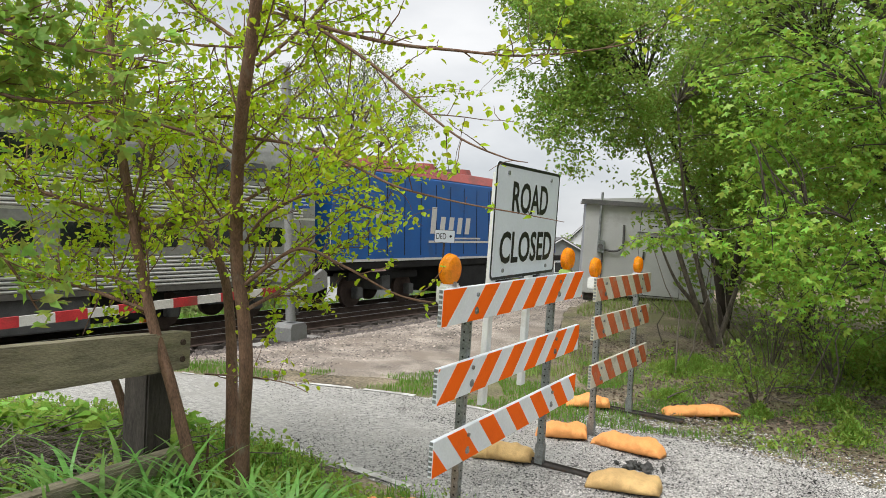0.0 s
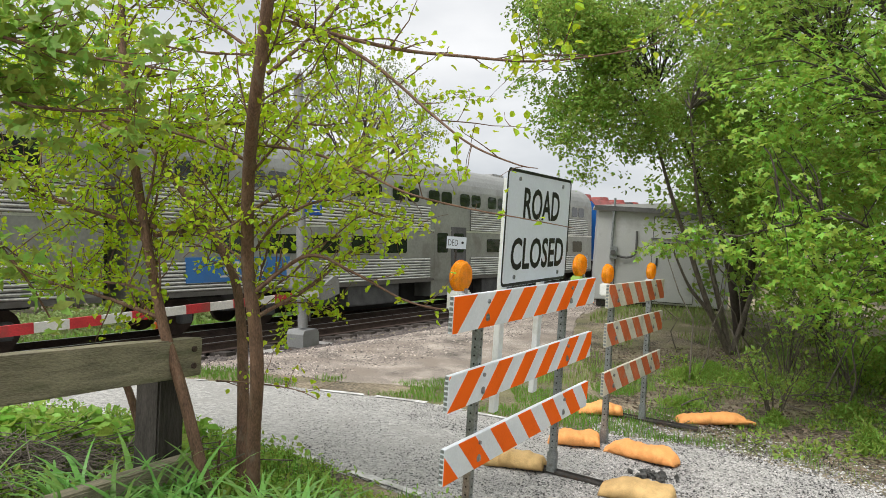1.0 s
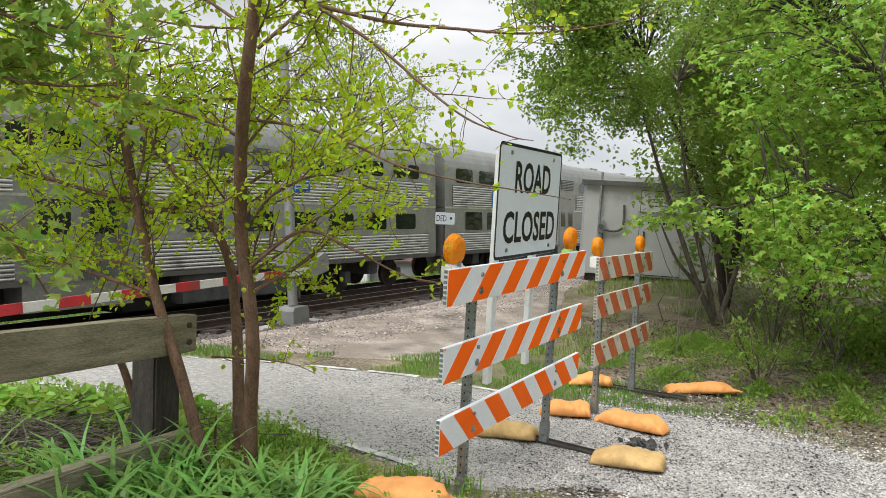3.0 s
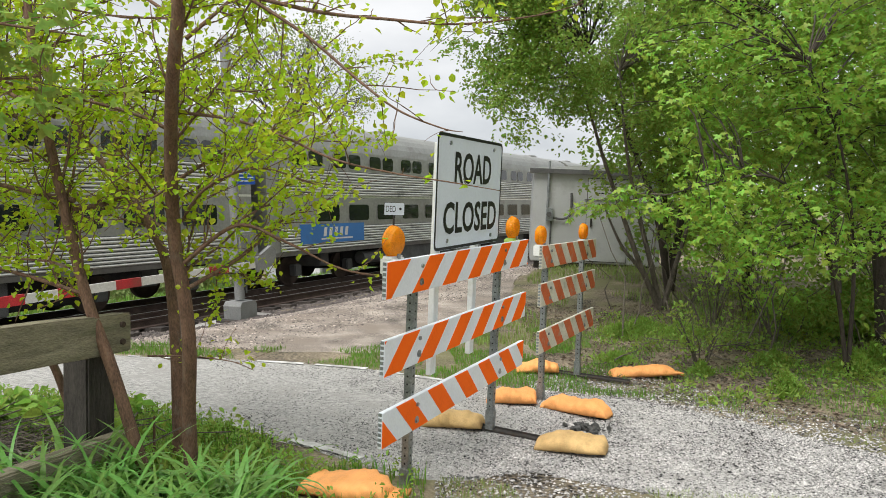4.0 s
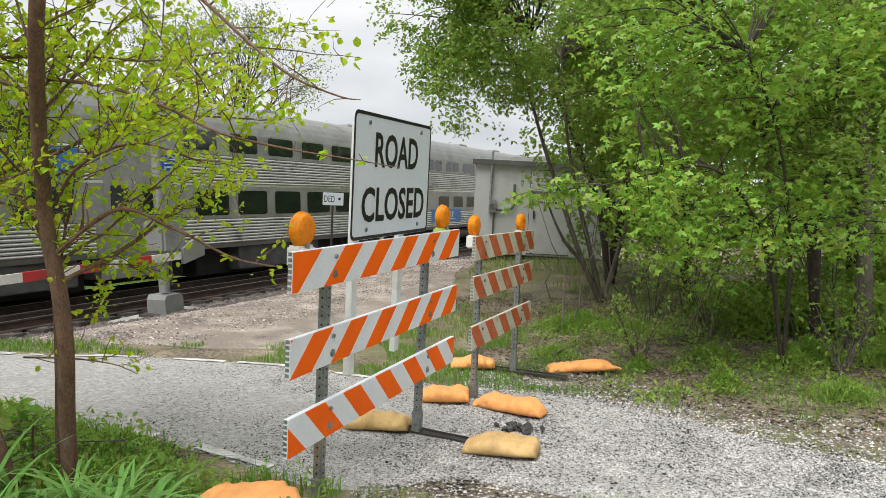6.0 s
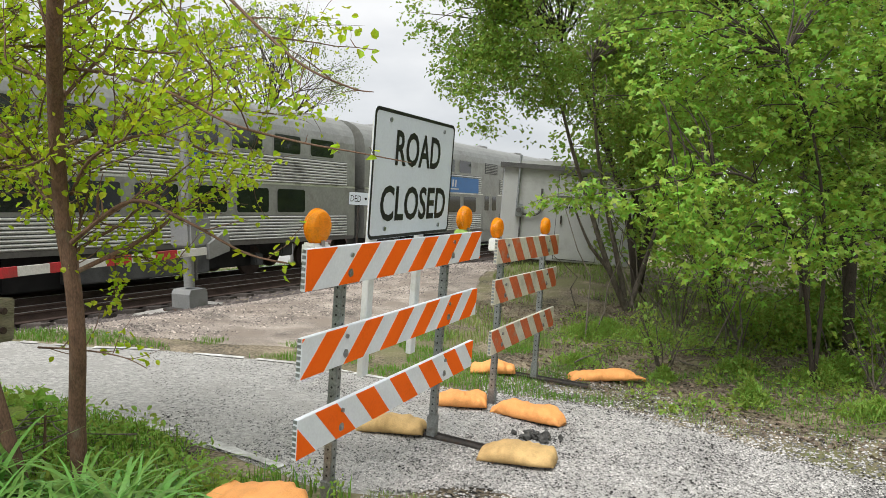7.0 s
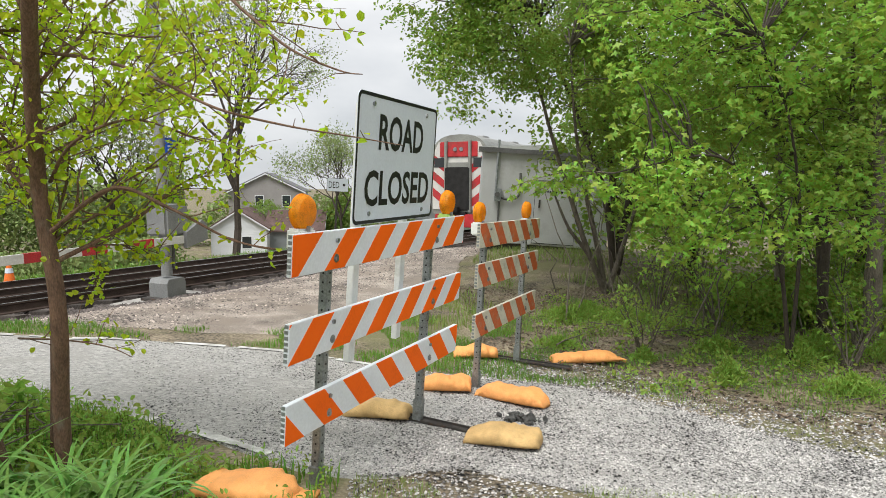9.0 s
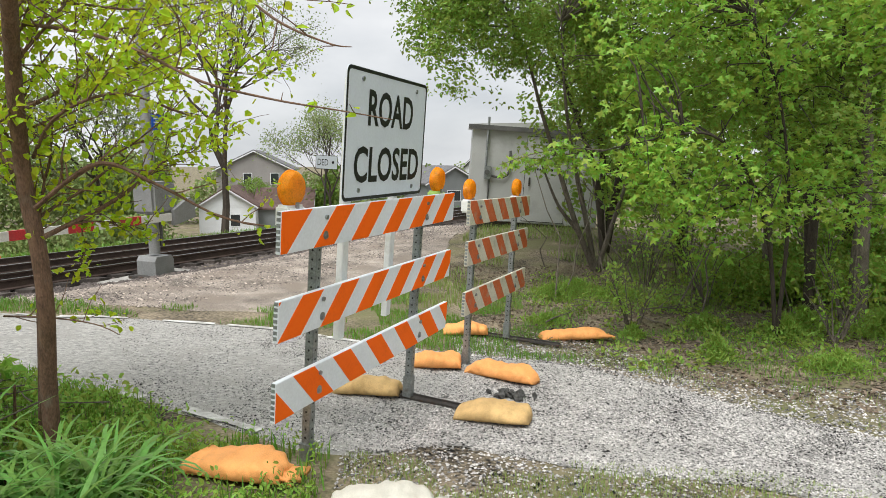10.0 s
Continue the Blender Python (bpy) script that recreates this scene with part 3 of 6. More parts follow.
def coach(kind):
    """A two-level stainless coach; x forward from its middle, z from the rail."""
    car = thing("passenger_coach", Matrix(), "two-level fluted stainless steel passenger coach" + (" with blue upper panel" if kind == "b" else " with low blue panel"), "train car", "coaches of the train")
    x0, x1 = -L / 2, L / 2
    part("body", shell(bmesh.new(), x0, x1, body_profile()), STAIN_FLAT, car)
    roof_bm = shell(bmesh.new(), x0 + 0.1, x1 - 0.1, [(-1.3, 4.28), (-0.9, 4.62), (0, 4.78), (0.9, 4.62), (1.3, 4.28)])
    roof = part("roof", roof_bm, ROOF_GREY, car, "dull grey curved roof")
    door = (-1.35, 0.75) if kind == "a" else (-2.5, -0.7)
    spans = [(x0 + 0.5, door[0] - 0.25), (door[1] + 0.25, x1 - 0.5)]
    low = [0.66 + 0.088 * i for i in range(8)]
    high = [2.34 + 0.088 * i for i in range(9)]
    # dark boxes behind the ribs: shade between the flutes put into the colour
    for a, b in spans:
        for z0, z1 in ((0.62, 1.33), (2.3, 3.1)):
            part("flute_gap_shade", box(a, b, -1.603, 1.603, z0, z1), UNDER_GREY, car)
    ribs(car, spans, low + high)
    part("belt_rail", box(x0, x1, -1.606, 1.606, 2.24, 2.3), STAINLESS, car)
    # centre doors, recessed
    for i in (0, 1):
        a = door[0] + i * (door[1] - door[0]) / 2
        b = a + (door[1] - door[0]) / 2
        leaf = part("door", box(a + 0.02, b - 0.02, -1.608, 1.608, 0.55, 2.42), UNDER_GREY if kind == "a" and i else STAIN_FLAT, car, "sliding door leaf")
        part("pane", prism(round_rect(a + 0.2, b - 0.2, 1.5, 2.2, 0.06), -1.614, 1.614), TRAIN_GLASS, leaf)
    part("step_well", box(door[0] - 0.1, door[1] + 0.1, -1.57, 1.57, -0.02, 0.56), STAIN_FLAT, car)
    if kind == "a":
        for side in (-1, 1):
            for i in range(6):
                u = 2.2 + 1.62 * i if side > 0 else -2.9 - 1.62 * i - 1.1
                if abs(u + 0.5) < 11.6:
                    pane(car, u, u + 1.1, 1.5, 2.02)
        for i in range(12):
            u = -11.6 + 1.98 * i
            pane(car, u, u + 0.66, 3.2, 3.66, 0.13)
            pane(car, u + 0.78, u + 1.44, 3.2, 3.66, 0.13)
        logo_panel(car, -11.3, -8.1, 0.82, 1.42)
    else:
        for side in (-1, 1):
            for i in range(6):
                u = 0.35 + 1.66 * i if side > 0 else -4.6 - 1.66 * i
                if -12 < u < 11:
                    pane(car, u, u + 1.28, 1.42, 2.12)
        for i in range(14):
            u = -11.9 + 1.7 * i
            if not -2.9 < u + 0.6 < -0.6:
                pane(car, u, u + 1.2, 3.2, 3.74)
        louvre = part("louvre", box(-2.3, -0.8, -1.615, 1.615, 3.28, 3.78), UNDER_GREY, car, "air intake louvre")
        bm = bmesh.new()
        for i in range(6):
            box(-2.26, -0.84, -1.63, 1.63, 3.31 + i * 0.078, 3.345 + i * 0.078, bm=bm)
        part("louvre_slats", bm, STAIN_FLAT, louvre)
        logo_panel(car, -9.2, -3.1, 2.3, 2.98)
    for i in range(5):
        u = x0 + 2.5 + i * 5
        part("roof_vent", box(u, u + 0.9, -0.35, 0.35, 4.74, 4.86, 0.03), ROOF_GREY, roof)
    for x in (x0 + 3.0, x1 - 3.0):
        truck(car, x)
    part("equipment_box", box(-5.6, -3.1, -1.45, 1.45, -0.12, 0.52, 0.03), UNDER_GREY, car)
    part("equipment_box", box(2.2, 6.2, -1.4, 1.4, -0.2, 0.5, 0.03), UNDER_GREY, car)
    part("air_tank", cyl((-7.8, -1.2, 0.2), (-6.1, -1.2, 0.2), 0.22), UNDER_GREY, car)
    for a, b, low, deep in ((-8.4, -5.9, -0.16, 0.9), (-5.8, -2.6, -0.3, 1.0), (-2.3, 0.6, -0.22, 0.85), (0.9, 4.6, -0.3, 1.0), (4.8, 8.3, -0.18, 0.9)):
        part("underfloor_unit", box(a, b, -deep, deep, low, 0.5, 0.03), UNDER, car)
    part("centre_sill", box(x0 - 0.3, x1 + 0.3, -0.5, 0.5, 0.45, 0.62), UNDER, car)
    for x, q in ((x0, -1), (x1, 1)):
        part("end_diaphragm", box(min(x, x + q * 0.28), max(x, x + q * 0.28), -0.75, 0.75, 0.7, 3.0, 0.04), UNDER, car)
    return car


def cab_end(car):
    """The driving end, striped red and white, on the coach's trailing face."""
    x = -L / 2
    mask = part("end_mask", shell(bmesh.new(), x - 0.05, x, [(-1.55, 0.75), (-1.55, 3.7), (-1.2, 4.35), (1.2, 4.35), (1.55, 3.7), (1.55, 0.75)]), TRAIN_WHITE, car, "white striped end mask")
    for side in (-1, 1):
        for i in range(3):
            z = 0.85 + i * 0.9
            a, b = (1.54, 0.72)
            bm = bmesh.new()
            vs = [bm.verts.new((x - 0.056, side * u, w)) for u, w in ((a, z + 0.62), (b, z), (b, z + 0.46), (a, z + 1.08))]
            bm.faces.new(vs if side > 0 else vs[::-1])
            ext = bmesh.ops.extrude_face_region(bm, geom=bm.faces[:])
            bmesh.ops.translate(bm, verts=[v for v in ext["geom"] if isinstance(v, bmesh.types.BMVert)], vec=(-0.006, 0, 0))
            part("stripe", bm, SIGNAL_RED, mask)
    part("end_door_frame", box(x - 0.2, x - 0.04, -0.62, 0.62, 0.6, 3.25, 0.03), STAIN_FLAT, car)
    part("end_door", box(x - 0.215, x - 0.19, -0.4, 0.4, 0.7, 2.9), UNDER_GREY, car, "dark end door")
    part("door_pane", box(x - 0.222, x - 0.21, -0.26, 0.26, 1.8, 2.7), TRAIN_GLASS, car)
    part("collision_post", box(x - 0.26, x - 0.05, -0.78, -0.62, 0.6, 4.4, 0.02), STAIN_FLAT, car)
    part("collision_post", box(x - 0.26, x - 0.05, 0.62, 0.78, 0.6, 4.4, 0.02), STAIN_FLAT, car)
    part("headlight_panel", box(x - 0.12, x - 0.05, -1.1, 1.1, 3.55, 4.35, 0.03), SIGNAL_RED, car, "dusty red panel over the end door")
    for y in (-0.18, 0.18):
        part("headlight", cyl((x - 0.16, y, 3.95), (x - 0.11, y, 3.95), 0.11), BOLT, car)
    for y in (-1.15, 1.15):
        part("cab_window", box(x - 0.075, x - 0.04, y - 0.3, y + 0.3, 3.0, 3.5), TRAIN_GLASS, car)
    part("coupler", box(x - 0.75, x - 0.1, -0.2, 0.2, 0.6, 0.9, 0.05), UNDER, car)
    part("pilot", box(x - 0.3, x - 0.1, -1.3, 1.3, -0.2, 0.5, 0.04), SIGNAL_RED, car, "dull red pilot beam")


LOCO_L = 17.2


def locomotive():
    """Blue diesel with a dusty red roof; x forward from its rear end."""
    loco = thing("locomotive", Matrix(), "blue diesel locomotive with dusty red roof and white emblem", "locomotive")
    prof = [(-1.5, 1.02), (-1.5, 3.85), (-1.25, 4.15), (1.25, 4.15), (1.5, 3.85), (1.5, 1.02)]
    part("hood", shell(bmesh.new(), 0.15, 13.2, prof), LOCO_BLUE, loco, "blue painted hood")
    part("roof", shell(bmesh.new(), 0.2, 13.1, [(-1.47, 3.92), (-1.2, 4.28), (-0.5, 4.42), (0.5, 4.42), (1.2, 4.28), (1.47, 3.92)]), LOCO_RED, loco, "dusty red roof")
    part("cab", shell(bmesh.new(), 13.2, 15.6, [(-1.5, 1.02), (-1.5, 3.9), (-0.9, 4.4), (0.9, 4.4), (1.5, 3.9), (1.5, 1.02)]), LOCO_BLUE, loco)
    part("nose", box(15.6, 17.0, -1.1, 1.1, 1.02, 3.0, 0.12), LOCO_BLUE, loco)
    part("windscreen", box(15.55, 15.64, -1.2, 1.2, 3.15, 3.8), TRAIN_GLASS, loco)
    part("cab_window", box(13.9, 14.9, -1.512, 1.512, 2.75, 3.5), TRAIN_GLASS, loco)
    part("side_stripe", box(0.15, 15.6, -1.515, 1.515, 1.02, 1.1), TRAIN_WHITE, loco, "white stripe along the sill")
    part("underframe", box(0, 17.1, -1.45, 1.45, 0.78, 1.02, 0.03), UNDER, loco)
    part("fuel_tank", box(6.4, 10.2, -1.4, 1.4, -0.2, 0.8, 0.08), UNDER, loco)
    for x in (3.2, 13.4):
        truck(loco, x, 0.51, 2.75)
    for i in range(13):
        part("door_seam", box(0.9 + i * 0.95, 0.93 + i * 0.95, -1.508, 1.508, 1.2, 3.7), UNDER, loco)
    for i in range(4):
        fan = part("roof_fan", cyl((1.6 + i * 2.6, 0, 4.4), (1.6 + i * 2.6, 0, 4.62), 0.62, 0.55, 20), LOCO_RED, loco)
    part("exhaust_hatch", box(8.6, 9.9, -0.4, 0.4, 4.4, 4.6, 0.04), UNDER_GREY, loco)
    part("intake_grille", box(9.6, 12.6, -1.512, 1.512, 3.0, 3.75), UNDER, loco, "dark intake grille")
    bm = bmesh.new()
    for i in range(5):
        u = 5.3 + i * 0.58
        h = 0.62 if i else 0.95
        prism([(u, 1.95), (u + 0.3, 1.95), (u + 0.42, 1.95 + h), (u + 0.12, 1.95 + h)], -1.512, 1.512, bm)
    box(5.2, 9.4, -1.512, 1.512, 1.62, 1.7, bm=bm)
    box(5.6, 8.8, -1.512, 1.512, 1.76, 1.82, bm=bm)
    part("emblem", bm, TRAIN_WHITE, loco, "large white slanted emblem strokes")
    part("round_badge", cyl((2.4, -1.515, 2.5), (2.4, 1.515, 2.5), 0.2, seg=20), TRAIN_WHITE, loco)
    for x in (0.05, 13.0):
        part("handrail", cyl((x, -1.55, 1.1), (x, -1.55, 2.6), 0.02, seg=8), TRAIN_WHITE, loco)
    return loco


loco = locomotive()
coach_a = coach("a")
coach_b = coach("b")
train = [(loco, 0.35)]
order = [coach_a, coach_b, None, None, None, None]
order[2] = copy_thing(coach_a, Matrix())
order[3] = copy_thing(coach_a, Matrix())
order[4] = copy_thing(coach_b, Matrix())
order[5] = copy_thing(coach_b, Matrix())
for i, car in enumerate(order):
    train.append((car, -12.95 - 25.9 * i))
cab_end(order[5])
tagged(order[5], "stainless driving coach with red and white striped end", "train car")


# ---- barricades and the closure sign ----
def clip_poly(poly, x0, x1):
    for lim, keep in ((x0, lambda p: p[0] >= x0), (x1, lambda p: p[0] <= x1)):
        out = []
        for a, b in zip(poly, poly[1:] + poly[:1]):
            if keep(a):
                out.append(a)
            if keep(a) != keep(b):
                f = (lim - a[0]) / (b[0] - a[0])
                out.append((lim, a[1] + f * (b[1] - a[1])))
        poly = out
    return poly


def warning_light(parent, x, housing, turn=0):
    """Flat amber barricade lamp on a battery case."""
    lamp = part("battery_case", box(x - 0.075, x + 0.075, 0.0, 0.085, 1.40, 1.515, 0.012), housing, parent, "plastic lamp battery case")
    bm = bmesh.new()
    for r, y in ((0.0, -0.04), (0.05, -0.036), (0.078, -0.028), (0.09, -0.012), (0.092, 0.006), (0.09, 0.024), (0.076, 0.038), (0.045, 0.045), (0.0, 0.046)):
        if r:
            [bm.verts.new((x + r * math.cos(k), y + 0.035, 1.597 + r * math.sin(k))) for k in np.linspace(0, 2 * math.pi, 28, endpoint=False)]
    bm.verts.ensure_lookup_table()
    v = list(bm.verts)
    for ring in range(6):
        for k in range(28):
            bm.faces.new((v[ring * 28 + k], v[ring * 28 + (k + 1) % 28], v[ring * 28 + 28 + (k + 1) % 28], v[ring * 28 + 28 + k]))
    bm.faces.new(v[:28][::-1])
    bm.faces.new(v[-28:])
    bmesh.ops.recalc_face_normals(bm, faces=bm.faces)
    lens = part("lens", bm, AMBER, lamp, "amber lamp lens")
    ring_bm = bmesh.new()
    bmesh.ops.create_cone(ring_bm, cap_ends=True, segments=28, radius1=0.095, radius2=0.095, depth=0.012, matrix=Matrix.Translation((x, 0.047, 1.597)) @ pose(0, 0, 0, 90))
    part("lens_rim", ring_bm, AMBER, lamp)
    part("bolt", cyl((x, 0.0, 1.50), (x, 0.0, 1.53), 0.012, seg=6), BOLT, lamp)


def perforated_post(parent, x, y0, top, bottom=0.0):
    """Square steel tube with rows of holes."""
    post = part("post", box(x - 0.026, x + 0.026, y0, y0 + 0.052, bottom, top, 0.004), GALV, parent)
    if not HOLE:
        bm = cyl((0, -0.0012, 0), (0, 0.0532, 0), 0.0065, seg=8)
        cyl((-0.0272, 0.026, 0), (0.0272, 0.026, 0), 0.0065, seg=8, bm=bm)
        me = bpy.data.meshes.new("hole")
        bm.to_mesh(me)
        bm.free()
        me.materials.append(SIGN_BLACK)
        HOLE.append(me)
    z = bottom + 0.06
    while z < top - 0.02:
        hole = new("hole", HOLE[0])
        hole.parent, hole.location = post, (x, y0, z)
        z += 0.0508


HOLE = []


def barricade(m, length, tops, h, posts, lights, lean_right, white, orange, label, feet, slopes):
    """Three striped boards on two posts; x along the boards, y away from the face."""
    root = thing("road_barricade", m, label, "barricade", "striped barricades")
    for k, top in enumerate(tops):
        rise = slopes[k]
        z0 = top - h
        bm = box(0, length, -0.03, 0.0, z0, top, 0.003)
        board = part("board", bm, white, root, "white plastic board with orange diagonal stripes")
        # hollow ribs at the open end
        for i in range(7):
            z = z0 + 0.016 + i * (h - 0.03) / 6.2
            part("end_cell", box(-0.003, 0.001, -0.026, -0.004, z, z + 0.018), GALV, board)
        pitch, wide = 0.39, 0.2
        right = lean_right and k < 2
        u = (0.294, 0.0, 0.36)[k] - 3 * pitch if lean_right else 0.16 - 3 * pitch
        while u < length + pitch:
            s = h if right else -h
            wide = 0.3 if lean_right and k == 0 and -0.15 < u < 0 else 0.2
            poly = clip_poly([(u + 0.2 - wide - (wide - 0.2) * 0.5, z0 + 0.002), (u + 0.2 - (wide - 0.2) * 0.5, z0 + 0.002), (u + 0.2 + s - (wide - 0.2) * 0.5, top - 0.002), (u + 0.2 - wide + s - (wide - 0.2) * 0.5, top - 0.002)], 0.002, length - 0.002)
            if len(poly) > 2:
                part("orange_stripe", prism(poly, -0.0318, -0.0299), orange, board)
            u += pitch
        for px in posts:
            for dz in (0.055, h - 0.055):
                part("bolt", cyl((px + 0.004, -0.042, z0 + dz), (px + 0.004, -0.031, z0 + dz), 0.013, seg=8), BOLT, board)
            part("washer", cyl((px + 0.004, -0.0335, z0 + 0.06), (px + 0.004, -0.0315, z0 + 0.06), 0.024, seg=14), BOLT, board)
        board.matrix_local = Matrix.Translation((0, 0, top)) @ pose(0, 0, 0, 0, -rise, 0) @ Matrix.Translation((0, 0, -top))
    for px in posts:
        perforated_post(root, px, 0.001, tops[0] - 0.01, -0.02)
        foot = part("foot_bar", box(px - 0.03, px + 0.03, -feet[0], feet[1], -0.012, 0.006, 0.003), DARK_STEEL, root, "dark steel foot bar on the ground")
        part("foot_lip", box(px + 0.024, px + 0.03, -feet[0], feet[1], 0.006, 0.022), DARK_STEEL, foot)
        part("post_socket", box(px - 0.033, px + 0.033, -0.006, 0.06, 0.0, 0.16, 0.004), GALV, root)
    for x, housing in lights:
        warning_light(root, x, housing)
    return root


NEAR_M = pose(-0.145, 3.757, 0.0, 4.2, 0, 62.0)
near_barricade = barricade(NEAR_M, 2.26, (1.497, 1.05, 0.632), 0.212, (0.40, 1.74), ((0.175, LAMP_WHITE), (2.06, LAMP_GREEN)), True, WHITE_SHEET, ORANGE_SHEET,
                           "orange and white striped road barricade with amber lamps", (0.86, 0.86), (0, 0, 0))
FAR_M = pose(1.12, 6.16, -0.105, 2.8, 1.2, 62)
far_barricade = barricade(FAR_M, 1.87, (1.51, 1.16, 0.72), 0.212, (0.26, 1.5), ((0.14, LAMP_WHITE), (1.56, LAMP_WHITE)), False, CREAM_SHEET, ORANGE_FADED,
                          "weathered orange and cream striped road barricade with amber lamps", (0.55, 0.45), (0, 0, 0))


def closure_sign():
    root = thing("road_sign", pose(0.232, 4.236, 1.503, 4.2, 0, 65.0), "white road closed sign with black border on white posts", "road sign")
    w, h = 1.22, 0.762
    part("plate", prism(round_rect(0, w, 0, h, 0.045), -0.003, 0.0), SIGN_WHITE, root, "white reflective sign plate")
    bm = bmesh.new()
    outer, inner = round_rect(0.002, w - 0.002, 0.002, h - 0.002, 0.043), round_rect(0.022, w - 0.022, 0.022, h - 0.022, 0.03)
    a = [bm.verts.new((x, -0.0045, z)) for x, z in outer]
    b = [bm.verts.new((x, -0.0045, z)) for x, z in inner]
    for i in range(len(a)):
        j = (i + 1) % len(a)
        bm.faces.new((a[i], a[j], b[j], b[i]))
    part("border", bm, SIGN_BLACK, root, "black border")
    up = pose(0, 0, 0, 90)
    text_part("letters", "ROAD", 0.215, SIGN_BLACK, root, Matrix.Translation((0.635, -0.005, 0.545)) @ up, 0.69, "black capital letters", 0.022)
    text_part("letters", "CLOSED", 0.215, SIGN_BLACK, root, Matrix.Translation((0.63, -0.005, 0.21)) @ up, 1.0, "black capital letters", 0.022)
    for x, z in ((0.2, 0.7), (1.02, 0.7), (0.2, 0.06), (1.02, 0.06)):
        part("bolt", cyl((x, -0.012, z), (x, -0.003, z), 0.014, seg=8), BOLT, root)
    for x in (0.18, 0.87):
        part("support_post", box(x - 0.038, x + 0.038, 0.045, 0.085, -0.84, 0.70, 0.004), PLASTIC_WHITE, root, "white square support post")
    return root


closure_sign()


def sandbag(x, y, yaw, length, width, high, material, label, seed, z=None):
    """A slumped filled bag with a gathered, tied neck."""
    bm = bmesh.new()
    nu, nv = 44, 30
    rows = []
    sv = Vector((seed * 3.1, seed * 1.7, seed))
    for i in range(nu + 1):
        t = i / nu
        u = (t - 0.5) * length
        arch = math.sin(math.pi * min(max(t, 0.0), 1.0))
        tall, full = 0.28 + 0.72 * arch ** 0.33, 0.74 + 0.26 * arch ** 0.5
        if t > 0.9:
            full *= 1 - 1.2 * (t - 0.9)
        ring = []
        for k in range(nv):
            a = 2 * math.pi * k / nv
            c, s = math.cos(a), math.sin(a)
            yy = width / 2 * full * (abs(c) ** 0.8) * (1 if c > 0 else -1)
            zz = high * (0.42 + 0.58 * (abs(s) ** 0.75) * (1 if s > 0 else -0.72)) * tall * (1 + 0.07 * math.sin(3.1 * t * math.pi + seed))
            p = Vector((u, yy, zz))
            n = noise.noise(p * 6 + sv) * 0.02 + noise.noise(p * 19 + sv) * 0.006 + 0.03 * noise.noise(Vector((u * 5, yy * 34, seed))) * (1 - tall) + 0.012 * noise.noise(Vector((u * 22, yy * 9, seed * 2.0)))
            p += Vector((0.4 * n, yy / width * n * 3, n * (0.9 if s > -0.2 else 0.1)))
            p.z = max(p.z, 0.0)
            ring.append(bm.verts.new(p))
        rows.append(ring)
    for a, b in zip(rows, rows[1:]):
        for k in range(nv):
            bm.faces.new((a[k], a[(k + 1) % nv], b[(k + 1) % nv], b[k]))
    bm.faces.new(rows[0][::-1])
    bm.faces.new(rows[-1])
    for f in bm.faces:
        f.smooth = True
    bmesh.ops.recalc_face_normals(bm, faces=bm.faces)
    root = thing("sandbag", pose(x, y, (ground_z(x, y) if z is None else z) + 0.012, -3.8, 0, yaw), label, "sandbag", "sandbags on the barricade feet")
    part("sack", bm, material, root)
    if seed not in (1, 2, 7):
        return root
    nb = bmesh.new()
    tops, lows = [], []
    for k in range(9):
        f = k / 8 - 0.5
        for j, (u, w, z) in enumerate(((-0.03, 0.5, 0.24), (0.02, 0.56, 0.2), (0.06, 0.72, 0.1))):
            wob = 0.012 * math.sin(k * 2.1 + seed + j)
            p = Vector((length / 2 + u + 0.02 * math.sin(k * 1.7 + seed), f * width * w, high * z + wob * (0.4 + j * 0.4)))
            tops.append(nb.verts.new(p + Vector((0, 0, 0.012))))
            lows.append(nb.verts.new(p - Vector((0, 0, 0.012))))
    for k in range(8):
        for j in range(2):
            i = k * 3 + j
            nb.faces.new((tops[i], tops[i + 1], tops[i + 4], tops[i + 3]))
            nb.faces.new((lows[i + 3], lows[i + 4], lows[i + 1], lows[i]))
        i = k * 3 + 2
        nb.faces.new((tops[i], lows[i], lows[i + 3], tops[i + 3]))
    for i in (0, 24):
        for j in range(2):
            nb.faces.new((tops[i + j], lows[i + j], lows[i + j + 1], tops[i + j + 1]))
    bmesh.ops.recalc_face_normals(nb, faces=nb.faces)
    for f in nb.faces:
        f.smooth = True
    part("flap", nb, material, root, "folded open end of the sack")
    return root


OR, TN = "orange woven sandbag lying on a barricade foot", "faded tan sandbag lying on the gravel"
sandbag(-0.31, 3.9, -20, 0.56, 0.33, 0.13, BAG_ORANGE, OR, 1)
sandbag(0.45, 3.42, 3, 0.52, 0.32, 0.15, BAG_WHITE, "pale canvas sandbag lying on a barricade foot", 2)
sandbag(0.35, 5.40, -14, 0.50, 0.26, 0.13, BAG_TAN, TN, 3)
sandbag(1.22, 4.9, -19, 0.52, 0.32, 0.13, BAG_TAN, TN, 4)
sandbag(0.93, 6.26, -10, 0.46, 0.28, 0.14, BAG_ORANGE, OR, 5)
sandbag(1.48, 5.98, -38, 0.64, 0.27, 0.14, BAG_ORANGE, OR, 6)
sandbag(2.58, 7.66, 4, 0.76, 0.26, 0.13, BAG_ORANGE, OR, 7)
sandbag(1.38, 7.68, -6, 0.48, 0.28, 0.14, BAG_ORANGE, OR, 8)


